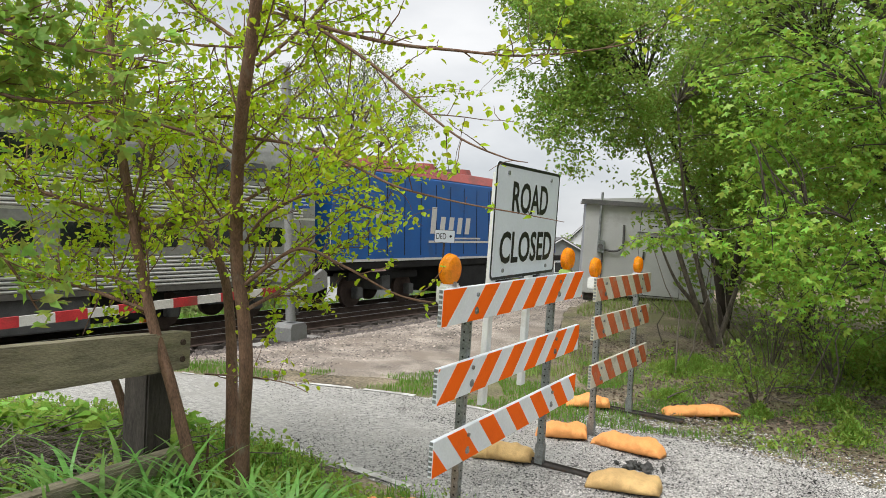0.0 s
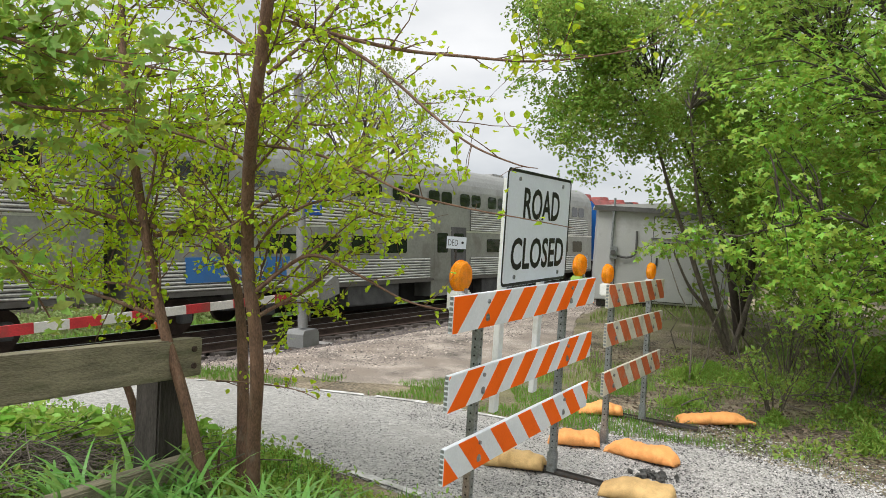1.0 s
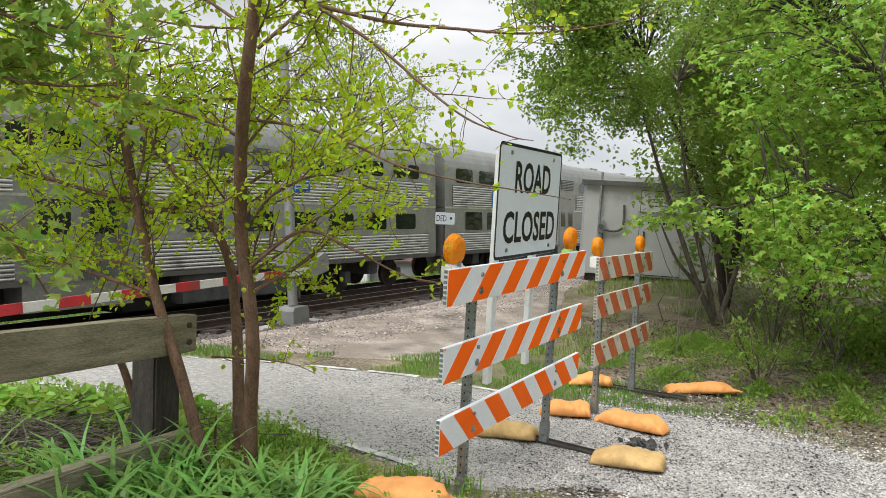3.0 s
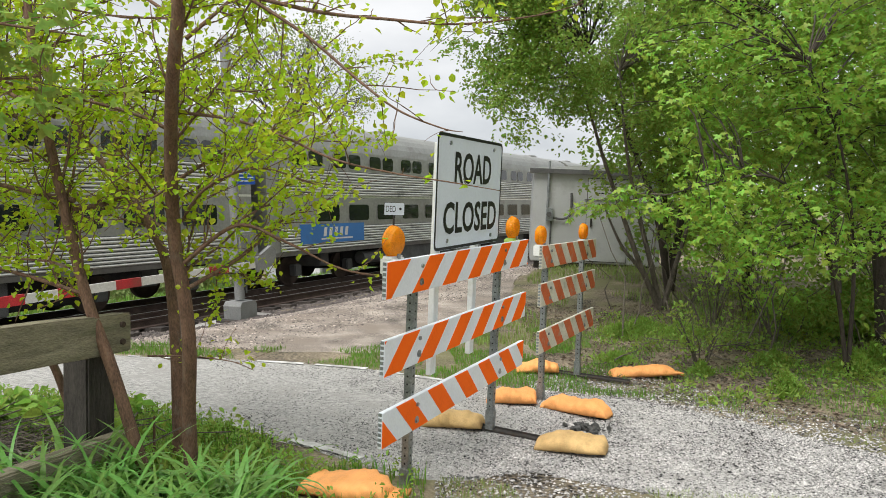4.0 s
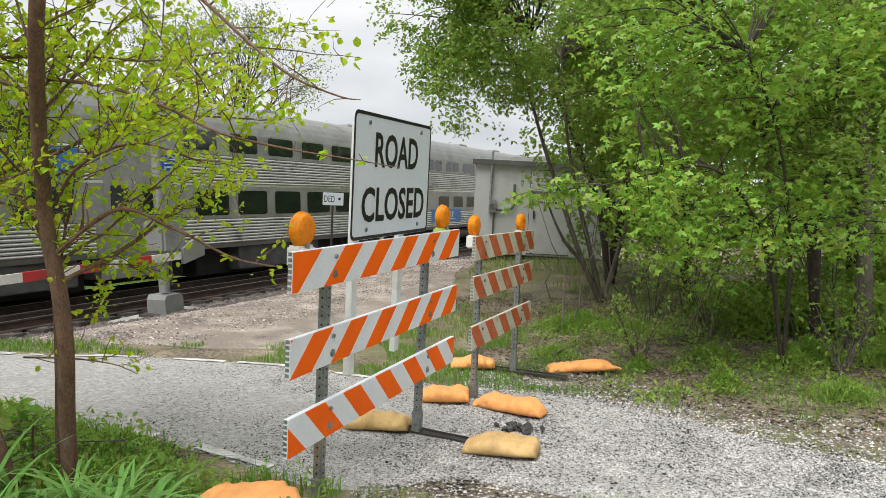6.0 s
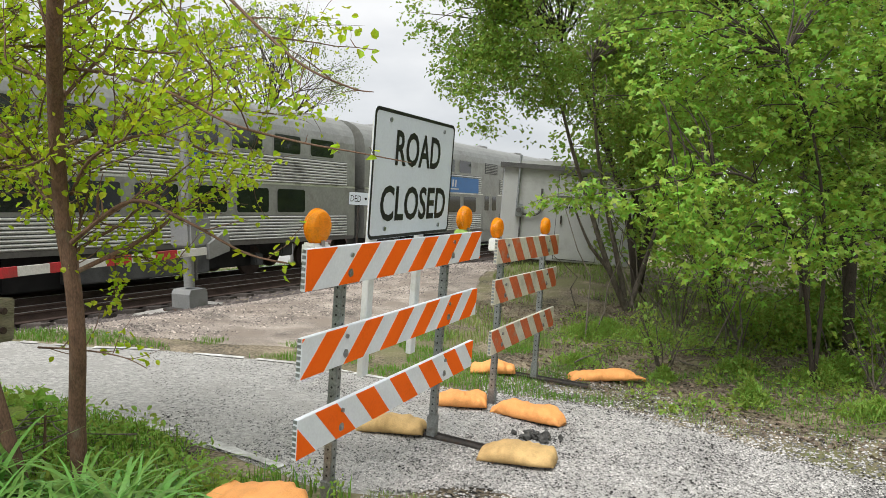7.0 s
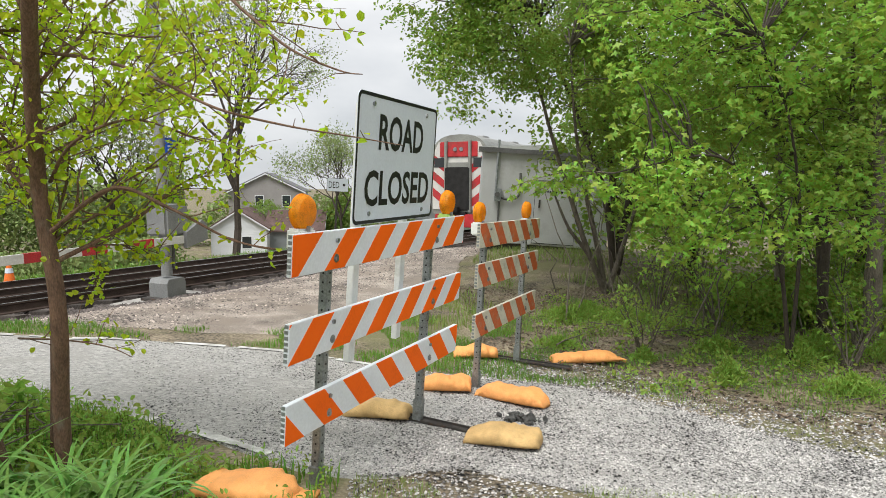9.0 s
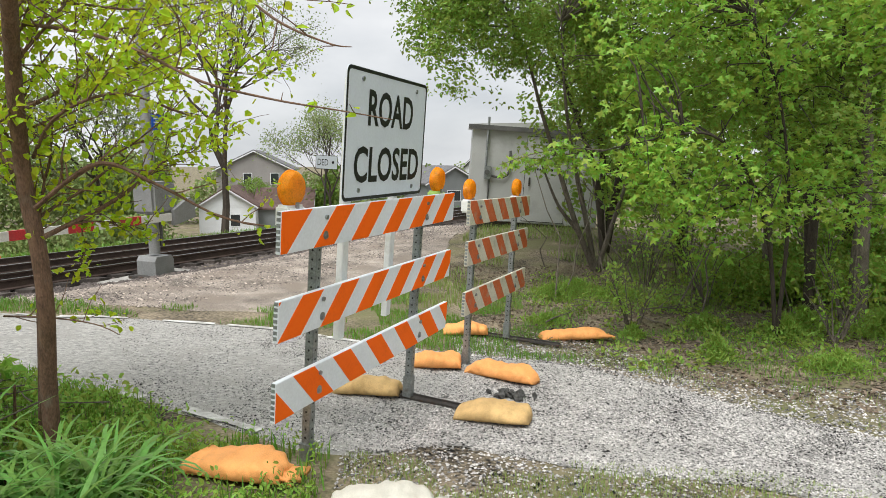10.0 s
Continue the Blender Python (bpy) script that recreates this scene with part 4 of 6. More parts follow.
def rubble():
    bm = bmesh.new()
    rng = random.Random(5)
    for _ in range(34):
        c = Vector((rng.gauss(0, 0.07), rng.gauss(0, 0.05), rng.uniform(0.0, 0.03)))
        got = bmesh.ops.create_icosphere(bm, subdivisions=1, radius=rng.uniform(0.012, 0.032), matrix=Matrix.Translation(c))
        for v in got["verts"]:
            v.co += Vector((rng.uniform(-1, 1), rng.uniform(-1, 1), rng.uniform(-1, 1))) * 0.012
    ob = part("rubble_lump", bm, RUBBLE)
    ob.matrix_world = Matrix.Translation((1.45, 5.43, ground_z(1.45, 5.43) + 0.02))
    tagged(ob, "small heap of dark broken asphalt on the gravel", "rubble", kind="stuff")


rubble()


# ---- timber guard rail beside the saplings ----
def guard_rail():
    a, b = Vector((-1.655, 3.99, 1.096)), Vector((-2.42, 1.55, 1.27))
    d = (b - a).normalized()
    yaw = math.degrees(math.atan2(d.y, d.x))
    root = thing("guard_rail", pose(a.x, a.y, a.z, 0, -math.degrees(math.asin(d.z)), yaw), "weathered grey timber guard rail on dark posts", "guard rail")
    ln = (b - a).length
    for k, (z0, z1) in enumerate(((-0.112, 0.112),)):
        bm = box(-0.02 + 0.012 * k, ln, -0.07, 0.07, z0, z1, 0.008)
        bmesh.ops.subdivide_edges(bm, edges=[e for e in bm.edges if e.calc_length() > 1], cuts=22)
        for v in bm.verts:
            v.co += Vector((0, noise.noise(v.co * 2.2), noise.noise(v.co * 2.2 + Vector((5, 5, 5))))) * 0.006
        part("rail_timber", bm, TIMBER, root)
    low = box(-0.05, ln, -0.06, 0.06, -0.82, -0.6, 0.012)
    part("lower_timber", low, TIMBER, root, "grey lower timber")
    for x in (0.06, 2.2):
        post = part("post", box(x - 0.11, x + 0.11, -0.26, -0.075, -1.05, -0.02, 0.012), TIMBER_DARK, root, "dark square timber post")
        for z in (-0.05, 0.05):
            part("bolt", cyl((x, 0.07, z), (x, 0.085, z), 0.018, seg=8), RAIL_RUST, post)
    return root


guard_rail()

# ---- crossing gate mast, small sign, relay cabinet ----
def gate_mast():
    x, y = -3.1, 11.8
    z = -0.13
    root = thing("crossing_gate", pose(x, y, z, 0, -1.2, TRACK_YAW), "grey crossing gate mast with lowered red and white arm", "crossing gate")
    part("foundation", box(-0.75, 0.75, -0.5, 0.5, -0.2, 0.03, 0.03), CONCRETE, root, "cracked concrete pad")
    part("base_box", prism([(-0.19, 0.03), (0.19, 0.03), (0.19, 0.3), (0.15, 0.37), (-0.15, 0.37), (-0.19, 0.3)], -0.2, 0.2), MAST, root, "grey base junction box")
    part("base_flange", box(-0.32, 0.32, -0.27, 0.27, 0.03, 0.075, 0.01), DARK_STEEL, root)
    part("mast", cyl((0, 0, 0.4), (0, 0, 4.75), 0.085, 0.08, 16), MAST, root, "grey tubular mast")
    part("mast_cap", cyl((0, 0, 4.75), (0, 0, 4.83), 0.095, 0.05, 16), MAST, root)
    mech = part("gate_mechanism", box(-0.2, 0.28, -0.26, 0.2, 1.05, 1.55, 0.04), MAST, root, "grey gate drive housing")
    part("counterweight", prism([(0.15, 0.85), (0.6, 0.95), (0.6, 1.2), (0.5, 1.28), (0.15, 1.1)], -0.32, -0.24), MAST, mech, "steel counterweight plate")
    arm = part("gate_arm", box(-5.2, 0.1, -0.31, -0.27, 0.93, 1.05), TRAIN_WHITE, mech, "red and white lowered gate arm")
    for i in range(6):
        part("red_band", box(-0.9 - i * 0.82, -0.5 - i * 0.82, -0.314, -0.266, 0.926, 1.054), SIGNAL_RED, arm)
    part("notice_plate", box(0.02, 0.42, -0.1, -0.09, 2.35, 2.6), SIGN_BLUE, root, "small blue notice plate")
    bars = bmesh.new()
    for i in range(3):
        box(0.06, 0.38, -0.104, -0.1, 2.40 + i * 0.06, 2.42 + i * 0.06, bm=bars)
    part("notice_bars", bars, SIGN_WHITE, root)
    part("cable_conduit", cyl((0.1, -0.06, 0.5), (0.1, -0.06, 1.1), 0.025), UNDER_GREY, root)
    return root


gate_mast()


def small_sign():
    x, y = DED_AT
    z = ground_z(x, y)
    root = thing("small_sign", pose(x, y, z, 2, 3, 28), "small white sign with black letters on a thin post", "sign")
    top = DED_TOP - z
    w, h = DED_W, DED_W * 0.56
    part("post", box(-0.02, 0.02, 0.006, 0.03, 0, top - 0.01), DARK_STEEL, root, "thin dark steel post")
    part("plate", prism(round_rect(-w / 2, w / 2, top - h, top, 0.015), -0.003, 0.003), SIGN_WHITE, root)
    part("border", prism(round_rect(-w / 2 - 0.008, w / 2 + 0.008, top - h - 0.008, top + 0.008, 0.02), -0.001, 0.004), SIGN_BLACK, root)
    text_part("letters", "DED", h * 0.5, SIGN_BLACK, root, Matrix.Translation((-w * 0.18, -0.005, top - h / 2)) @ pose(0, 0, 0, 90), w * 0.5)
    part("dot", cyl((w * 0.3, -0.006, top - h * 0.48), (w * 0.3, -0.003, top - h * 0.48), h * 0.11, seg=12), SIGN_BLACK, root)


DED_AT, DED_TOP, DED_W = (-0.76, 16.0), 1.86, 0.5
small_sign()


def relay_cabinet():
    """Signal bungalow; x along its door face, y into it, z up."""
    root = thing("relay_cabinet", pose(2.60, 17.0, 0.36, 1, 4.0, -7), "grey steel railway signal cabinet with a lettered door", "signal cabinet")
    w, d, h = 3.1, 2.6, 2.2
    part("body", box(0, w, 0, d, 0, h, 0.02), CABINET, root, "grey painted steel body")
    roof = part("roof", prism([(-0.1, h), (w + 0.1, h), (w + 0.1, h + 0.06), (w / 2, h + 0.2), (-0.1, h + 0.06)], -0.1, d + 0.1), CABINET, root, "shallow pitched steel roof")
    part("roof_edge", box(-0.11, w + 0.11, -0.12, -0.1, h - 0.05, h + 0.06), UNDER_GREY, roof)
    part("skid", box(0.1, w - 0.1, 0.1, 0.3, -0.17, 0.0), DARK_STEEL, root)
    part("skid", box(0.1, w - 0.1, d - 0.3, d - 0.1, -0.17, 0.0), DARK_STEEL, root)
    door = part("door", box(1.31, 2.3, -0.03, 0.0, 0.06, 2.06, 0.006), CABINET, root, "grey steel door")
    seams = bmesh.new()
    for a in ((1.30, 1.315, 0.05, 2.07), (2.295, 2.31, 0.05, 2.07), (1.3, 2.31, 2.06, 2.075), (1.3, 2.31, 0.045, 0.06)):
        box(a[0], a[1], -0.012, -0.002, a[2], a[3], bm=seams)
    part("door_gap", seams, SIGN_BLACK, root)
    part("handle", box(1.4, 1.44, -0.075, -0.03, 0.9, 1.1, 0.008), DARK_STEEL, door)
    part("drip_rail", box(1.25, 2.35, -0.06, 0.0, 1.55, 1.565), UNDER_GREY, door)
    bars = bmesh.new()
    rng = random.Random(3)
    for z, hh, a, b in ((1.93, 0.022, 1.6, 2.0), (1.86, 0.022, 1.55, 2.05), (1.79, 0.022, 1.62, 2.0), (1.70, 0.025, 1.5, 2.1), (1.42, 0.05, 1.55, 2.05), (1.28, 0.05, 1.5, 2.15)):
        u = a
        while u < b:
            k = rng.uniform(0.03, 0.07)
            box(u, min(u + k, b), -0.0335, -0.0305, z, z + hh, bm=bars)
            u += k + 0.02
    tagged(part("lettering_bars", bars, SIGN_BLACK, door, "rows of black stencilled marks"), kind="stuff")
    part("meter_box", box(0.33, 0.5, -0.14, 0.0, 1.0, 1.3, 0.01), GALV, root, "small electric meter box")
    part("meter", cyl((0.4, -0.17, 1.16), (0.4, -0.14, 1.16), 0.06), UNDER_GREY, root)
    part("conduit", cyl((0.36, -0.08, 1.3), (0.36, -0.08, h + 0.25), 0.03), GALV, root)
    bent = bmesh.new()
    sweep(bent, smooth_path([(0.5, -0.06, 1.08), (0.75, -0.06, 1.06), (0.92, -0.06, 1.2), (0.92, -0.06, 1.7)], 6), [0.028] * 19, 8)
    part("conduit_bend", bent, UNDER_GREY, root, "dark bent conduit")
    part("conduit", cyl((0.46, -0.04, 0.0), (0.46, -0.04, 1.0), 0.02), UNDER_GREY, root)
    return root


relay_cabinet()


# ---- houses beyond the tracks ----
def house(m, w, d, wall, ridge, siding, roofing, label, windows):
    root = thing("house", m, label, "house")
    body = part("wall", prism([(0, 0), (w, 0), (w, wall), (w / 2, wall + ridge), (0, wall)], 0, d), siding, root)
    lap = bmesh.new()
    z = 0.15
    while z < wall + ridge * 0.85:
        inset = 0 if z < wall else (z - wall) / ridge * w / 2
        box(inset + 0.02, w - inset - 0.02, -0.014, 0.0, z, z + 0.03, bm=lap)
        if z < wall:
            box(-0.014, 0.0, 0, d, z, z + 0.03, bm=lap)
            box(w, w + 0.014, 0, d, z, z + 0.03, bm=lap)
        z += 0.2
    tagged(part("siding_lap", lap, siding, body), kind="stuff")
    o = 0.3
    k = ridge / (w / 2)
    for sgn in (-1, 1):
        outl = [(w / 2, wall + ridge + 0.02), (w / 2 + sgn * (w / 2 + o), wall - o * k + 0.02), (w / 2 + sgn * (w / 2 + o), wall - o * k + 0.16), (w / 2, wall + ridge + 0.16)]
        part("roof", prism(outl, -o, d + o), roofing, root, "shingled roof slope")
        part("fascia", prism([(a, b - 0.1) for a, b in outl[:2]] + [(a, b + 0.03) for a, b in outl[1::-1]], -o - 0.03, -o), SIDING_WHITE, root)
    for x, z, ww, hh in windows:
        win = part("window", box(x - ww / 2 - 0.07, x + ww / 2 + 0.07, -0.04, 0.02, z - 0.07, z + hh + 0.07), SIDING_WHITE, root)
        part("pane", box(x - ww / 2, x + ww / 2, -0.05, 0.0, z, z + hh), HOUSE_GLASS, win)
    return root


house(pose(-14.2, 60, -4.2, 0, 0, 0), 4.6, 5.5, 2.3, 1.45, SIDING_WHITE, SHINGLE, "small white gabled house with red-brown shingle roof", [(2.95, 0.6, 0.75, 0.95)])
house(pose(-5.2, 61.5, -4.3, 0, 0, 90), 5.0, 4.6, 2.1, 1.5, SIDING_GREY, SHINGLE, "low grey house wing with red-brown roof", [])
house(pose(-16.2, 76, -3.8, 0, 0, 3), 7.8, 9, 4.75, 1.9, SIDING_TAN, SHINGLE_GREY, "two-storey taupe house with grey roof", [(3.2, 3.2, 0.8, 1.1), (6, 3.2, 0.8, 1.1)])
house(pose(11.2, 88, -3.2, 0, 0, -62), 9, 14, 4.0, 2.4, SIDING_WHITE, SHINGLE_GREY, "far white house with grey roof", [(2, 1, 1.2, 1.2), (6, 1, 1.2, 1.2), (4.5, 2.9, 1.0, 0.9)])
house(pose(5.5, 70, -3.0, 0, 0, 20), 6, 8, 2.6, 1.6, SIDING_GREY, SHINGLE_GREY, "far grey garage among trees", [(3, 0.8, 1.4, 1.0)])


def cone(x, y):
    root = thing("traffic_cone", Matrix.Translation((x, y, ground_z(x, y))), "small orange traffic cone with white band in the grass", "traffic cone")
    part("cone_body", cyl((0, 0, 0.03), (0, 0, 0.7), 0.16, 0.03, 20), CONE_ORANGE, root)
    part("base", box(-0.2, 0.2, -0.2, 0.2, 0, 0.035, 0.005), CONE_ORANGE, root)
    part("band", cyl((0, 0, 0.38), (0, 0, 0.5), 0.099, 0.078, 20), SIGN_WHITE, root)


cone(-8.9, 18.3)


# ---- vegetation ----
def leaf_mesh(name, pos, size, material, parent, seed, droop=0.35, flat=0.0, aspect=0.62, lobes=1):
    """Many small folded leaves at the given places; lobes gives three-part leaves."""
    rng = np.random.default_rng(seed)
    pos = np.asarray(pos, float)
    size = np.broadcast_to(np.asarray(size, float), (len(pos),)) * rng.uniform(0.6, 1.3, len(pos))
    d = rng.normal(size=(len(pos), 3))
    d[:, 2] = d[:, 2] * (1 - flat) - droop
    d /= np.linalg.norm(d, axis=1)[:, None]
    up = rng.normal(size=(len(pos), 3)) * 0.55 + np.array([0, 0, 1.0])
    s = np.cross(d, up)
    s /= np.linalg.norm(s, axis=1)[:, None] + 1e-9
    n = np.cross(s, d)
    if lobes == 3:
        k = 0.75
        dirs = [(d, s, 1.0, 0.0), (d * 0.55 + s * 0.83, s * 0.55 - d * 0.83, k, 0.3), (d * 0.55 - s * 0.83, s * 0.55 + d * 0.83, k, 0.3)]
    else:
        dirs = [(d, s, 1.0, 0.0)]
    all_v = []
    aspect = 0.5 if lobes == 3 else aspect
    for dd, ss, q, off in dirs:
        L1 = (size * q)[:, None]
        o = pos + d * (size * off)[:, None]
        w = L1 * aspect * 0.5
        if lobes == 3:
            v = np.stack([o, o + dd * L1 * 0.42 + ss * w + n * w * 0.35, o + dd * L1, o + dd * L1 * 0.42 - ss * w + n * w * 0.35], 1)
        else:
            v = np.stack([o + q2 for q2 in (0 * L1, dd * L1 * 0.22 + ss * w * 0.8 + n * w * 0.3, dd * L1 * 0.62 + ss * w * 0.95 + n * w * 0.3, dd * L1 - n * L1 * 0.12,
                                            0 * L1, dd * L1 - n * L1 * 0.12, dd * L1 * 0.62 - ss * w * 0.95 + n * w * 0.3, dd * L1 * 0.22 - ss * w * 0.8 + n * w * 0.3)], 1)
        all_v.append(v.reshape(-1, 3))
    v = np.concatenate(all_v)
    nf = len(v) // 4
    me = bpy.data.meshes.new(name)
    me.vertices.add(len(v))
    me.vertices.foreach_set("co", v.ravel())
    me.loops.add(nf * 4)
    me.loops.foreach_set("vertex_index", np.arange(nf * 4))
    me.polygons.add(nf)
    me.polygons.foreach_set("loop_start", np.arange(0, nf * 4, 4))
    me.update(calc_edges=True)
    me.materials.append(material)
    ob = new(name, me)
    ob.parent = parent
    return ob


def twiggy(bm, rng, main, radii, out, every=0.16, length=(0.25, 0.8), leafy=0.07, size=0.036, start=0.15, spread=0.03, lift=0.25, sub=True):
    """Side twigs along a limb, with small leaf clusters; leaf places go to out."""
    acc, nxt = 0.0, start
    for i in range(len(main) - 1):
        seg = main[i + 1] - main[i]
        acc += seg.length
        while acc > nxt:
            nxt += every * rng.uniform(0.6, 1.5)
            d = Vector((rng.gauss(0, 1), rng.gauss(0.5, 0.75), rng.gauss(lift, 0.8))).normalized()
            d = (d + seg.normalized() * 0.8).normalized()
            ln = rng.uniform(*length)
            p, pts = main[i].copy(), []
            steps = 5
            for k in range(steps + 1):
                pts.append(p.copy())
                d = (d + Vector((rng.gauss(0, 0.16), rng.gauss(0, 0.16), rng.gauss(0.02, 0.14)))).normalized()
                p = p + d * ln / steps
            r0 = min(radii[i] * 0.5, 0.004 + ln * 0.007)
            sweep(bm, pts, [r0 * (1 - 0.8 * k / steps) + 0.0008 for k in range(steps + 1)], 4)
            n = int(ln / leafy)
            for k in range(n):
                f = (k + rng.random()) / n * steps
                j = min(int(f), steps - 1)
                q = pts[j].lerp(pts[j + 1], f - j)
                for _ in range(rng.choice((2, 2, 3, 4))):
                    out.append((q.x + rng.gauss(0, spread), q.y + rng.gauss(0, spread), q.z + rng.gauss(0, spread)))
            if sub and ln > 0.4:
                twiggy(bm, rng, pts, [r0] * len(pts), out, every * 0.8, (0.12, 0.34), leafy, size, 0.1, spread, lift, False)


def taper(pts, r0, r1):
    n = len(pts) - 1
    return [r0 + (r1 - r0) * i / n for i in range(n + 1)]


def saplings():
    """Young many-stemmed tree breaking into leaf beside the road."""
    rng = random.Random(11)
    root = thing("sapling", Matrix(), "young multi-stemmed tree with fresh lime-green leaves", "tree")
    stems = [
        ([(-1.24, 3.92, 0.05), (-1.22, 3.86, 0.6), (-1.17, 3.78, 1.0), (-1.17, 3.75, 1.3), (-1.2, 3.73, 1.6), (-1.18, 3.66, 1.9), (-1.13, 3.55, 2.2), (-1.04, 3.38, 2.5), (-0.96, 3.28, 2.8), (-0.85, 3.15, 3.3)], 0.042, 0.03),
        ([(-1.3699999999999999, 3.72, 0.12), (-1.43, 3.72, 0.31), (-1.59, 3.74, 0.91), (-1.72, 3.76, 1.32), (-1.83, 3.78, 1.85), (-1.93, 3.8, 2.44), (-1.98, 3.82, 2.9), (-2.0, 3.84, 3.55)], 0.04, 0.019),
        ([(-1.46, 4.3, 0.05), (-1.5, 4.46, 0.7), (-1.57, 4.62, 1.22), (-1.64, 4.64, 1.58), (-1.87, 4.68, 1.95), (-2.3, 4.8, 2.5), (-2.6, 4.9, 3.2)], 0.044, 0.016),
        ([(-2.2, 4.6, 0.1), (-2.32, 4.6, 0.55), (-2.4, 4.55, 0.85), (-2.55, 4.5, 1.05)], 0.034, 0.02),
        ([(-1.62, 4.3, 0.1), (-1.6, 4.27, 0.3), (-1.58, 4.25, 0.5)], 0.012, 0.006),
    ]
    limbs = [
        ([(-0.96, 3.57, 3.00), (-0.64, 3.41, 2.87), (-0.27, 3.25, 2.74), (0.05, 3.09, 2.66), (0.37, 2.93, 2.59), (0.69, 2.78, 2.58), (0.86, 2.65, 2.59)], 0.013, 0.0015),
        ([(-0.91, 3.57, 3.02), (-0.63, 3.37, 2.84), (-0.33, 3.18, 2.61), (-0.08, 2.99, 2.37), (0.10, 2.81, 2.21), (0.28, 2.63, 2.11), (0.36, 2.51, 2.08)], 0.011, 0.0015),
        ([(-1.13, 3.66, 2.34), (-0.76, 3.41, 2.26), (-0.47, 3.19, 2.15), (-0.20, 2.96, 2.02), (0.08, 2.74, 1.94), (0.31, 2.53, 1.89), (0.48, 2.34, 1.85)], 0.009, 0.0012),
        ([(-1.13, 3.66, 1.52), (-0.82, 3.59, 1.72), (-0.55, 3.53, 1.63), (-0.27, 3.47, 1.49), (-0.06, 3.40, 1.45)], 0.012, 0.003),
        ([(-1.78, 3.8, 1.84), (-1.72, 4.1, 1.87), (-1.5, 4.55, 2.07)], 0.02, 0.01),
        ([(-1.86, 3.78, 2.42), (-1.6, 4.0, 2.5), (-1.21, 4.43, 2.59), (-0.93, 4.5, 2.58), (-0.5, 4.6, 2.65)], 0.012, 0.003),
        ([(-1.78, 3.8, 1.88), (-2.3, 3.9, 2.0), (-3.0, 3.9, 2.25), (-3.5, 3.8, 2.4)], 0.016, 0.004),
        ([(-1.85, 3.78, 2.35), (-2.4, 4.1, 2.6), (-3.1, 4.5, 2.9), (-3.7, 4.6, 3.1)], 0.016, 0.004),
        ([(-1.15, 3.74, 1.37), (-0.89, 4.00, 1.54), (-0.68, 4.25, 1.75), (-0.38, 4.42, 1.88)], 0.013, 0.003),
        ([(-1.7, 3.76, 1.34), (-2.2, 3.8, 1.5), (-2.8, 3.9, 1.6), (-3.2, 3.8, 1.65)], 0.014, 0.003),
        ([(-1.19, 3.74, 1.97), (-0.98, 4.00, 2.14), (-0.72, 4.17, 2.22), (-0.30, 4.34, 2.22)], 0.012, 0.003),
        ([(-1.06, 3.66, 2.80), (-1.32, 3.83, 2.99), (-1.66, 3.91, 3.24)], 0.014, 0.005),
        ([(-1.58, 4.2, 0.9), (-1.2, 3.9, 0.95), (-0.9, 3.65, 0.97), (-0.75, 3.55, 0.94)], 0.006, 0.002),
        ([(-1.15, 3.74, 2.22), (-1.40, 3.66, 2.35), (-1.91, 3.40, 2.48), (-2.42, 3.06, 2.60)], 0.012, 0.003),
        ([(-1.06, 3.66, 2.73), (-0.81, 3.91, 3.07), (-0.64, 4.08, 3.41)], 0.012, 0.005),
        ([(-1.16, 3.74, 1.75), (-0.94, 3.49, 1.92), (-0.64, 3.36, 2.01), (-0.34, 3.32, 1.92)], 0.010, 0.003),
    ]
    leaves = []
    for pts, r0, r1 in stems:
        p = smooth_path(pts, 6)
        bm = sweep(bmesh.new(), p, taper(p, r0, r1), 12)
        for f in bm.faces:
            f.smooth = True
        part("trunk", bm, BARK, root)
    twigs = bmesh.new()
    for k, (pts, r0, r1) in enumerate(limbs):
        p = smooth_path(pts, 7)
        rad = taper(p, r0, r1)
        part("limb", sweep(bmesh.new(), p, rad, 8), BARK, root)
        bare = k in (0, 1, 2)
        if k == 2:
            twiggy(twigs, rng, p[:26], rad, leaves, 0.12, (0.15, 0.5), 0.08, spread=0.026)
            twiggy(twigs, rng, p[26:], rad[26:], leaves, 0.2, (0.03, 0.07), 0.05, spread=0.01, sub=False)
            continue
        if k in (3, 12):
            twiggy(twigs, rng, p, rad, leaves, 0.16, (0.1, 0.32), 0.075, spread=0.024, sub=False)
            continue
        twiggy(twigs, rng, p, rad, leaves, 0.085 if not bare else 0.13, ((0.25, 0.65) if k in (3, 8, 10, 15) else (0.25, 0.85)) if not bare else (0.12, 0.42), 0.056 if not bare else 0.08, spread=0.026)
    for pts, r0, r1 in stems[:3]:
        p = smooth_path(pts, 6)
        twiggy(twigs, rng, p[17:], taper(p[17:], 0.02, 0.01), leaves, 0.1, (0.3, 0.95), 0.065, spread=0.028)
    tagged(part("twig_spray", twigs, BARK, root, "thin reddish brown twigs"), kind="stuff")
    leaf_mesh("leaves", leaves, 0.037, LEAF_LIME, root, 3, 0.3, aspect=0.8)
    return root


saplings()


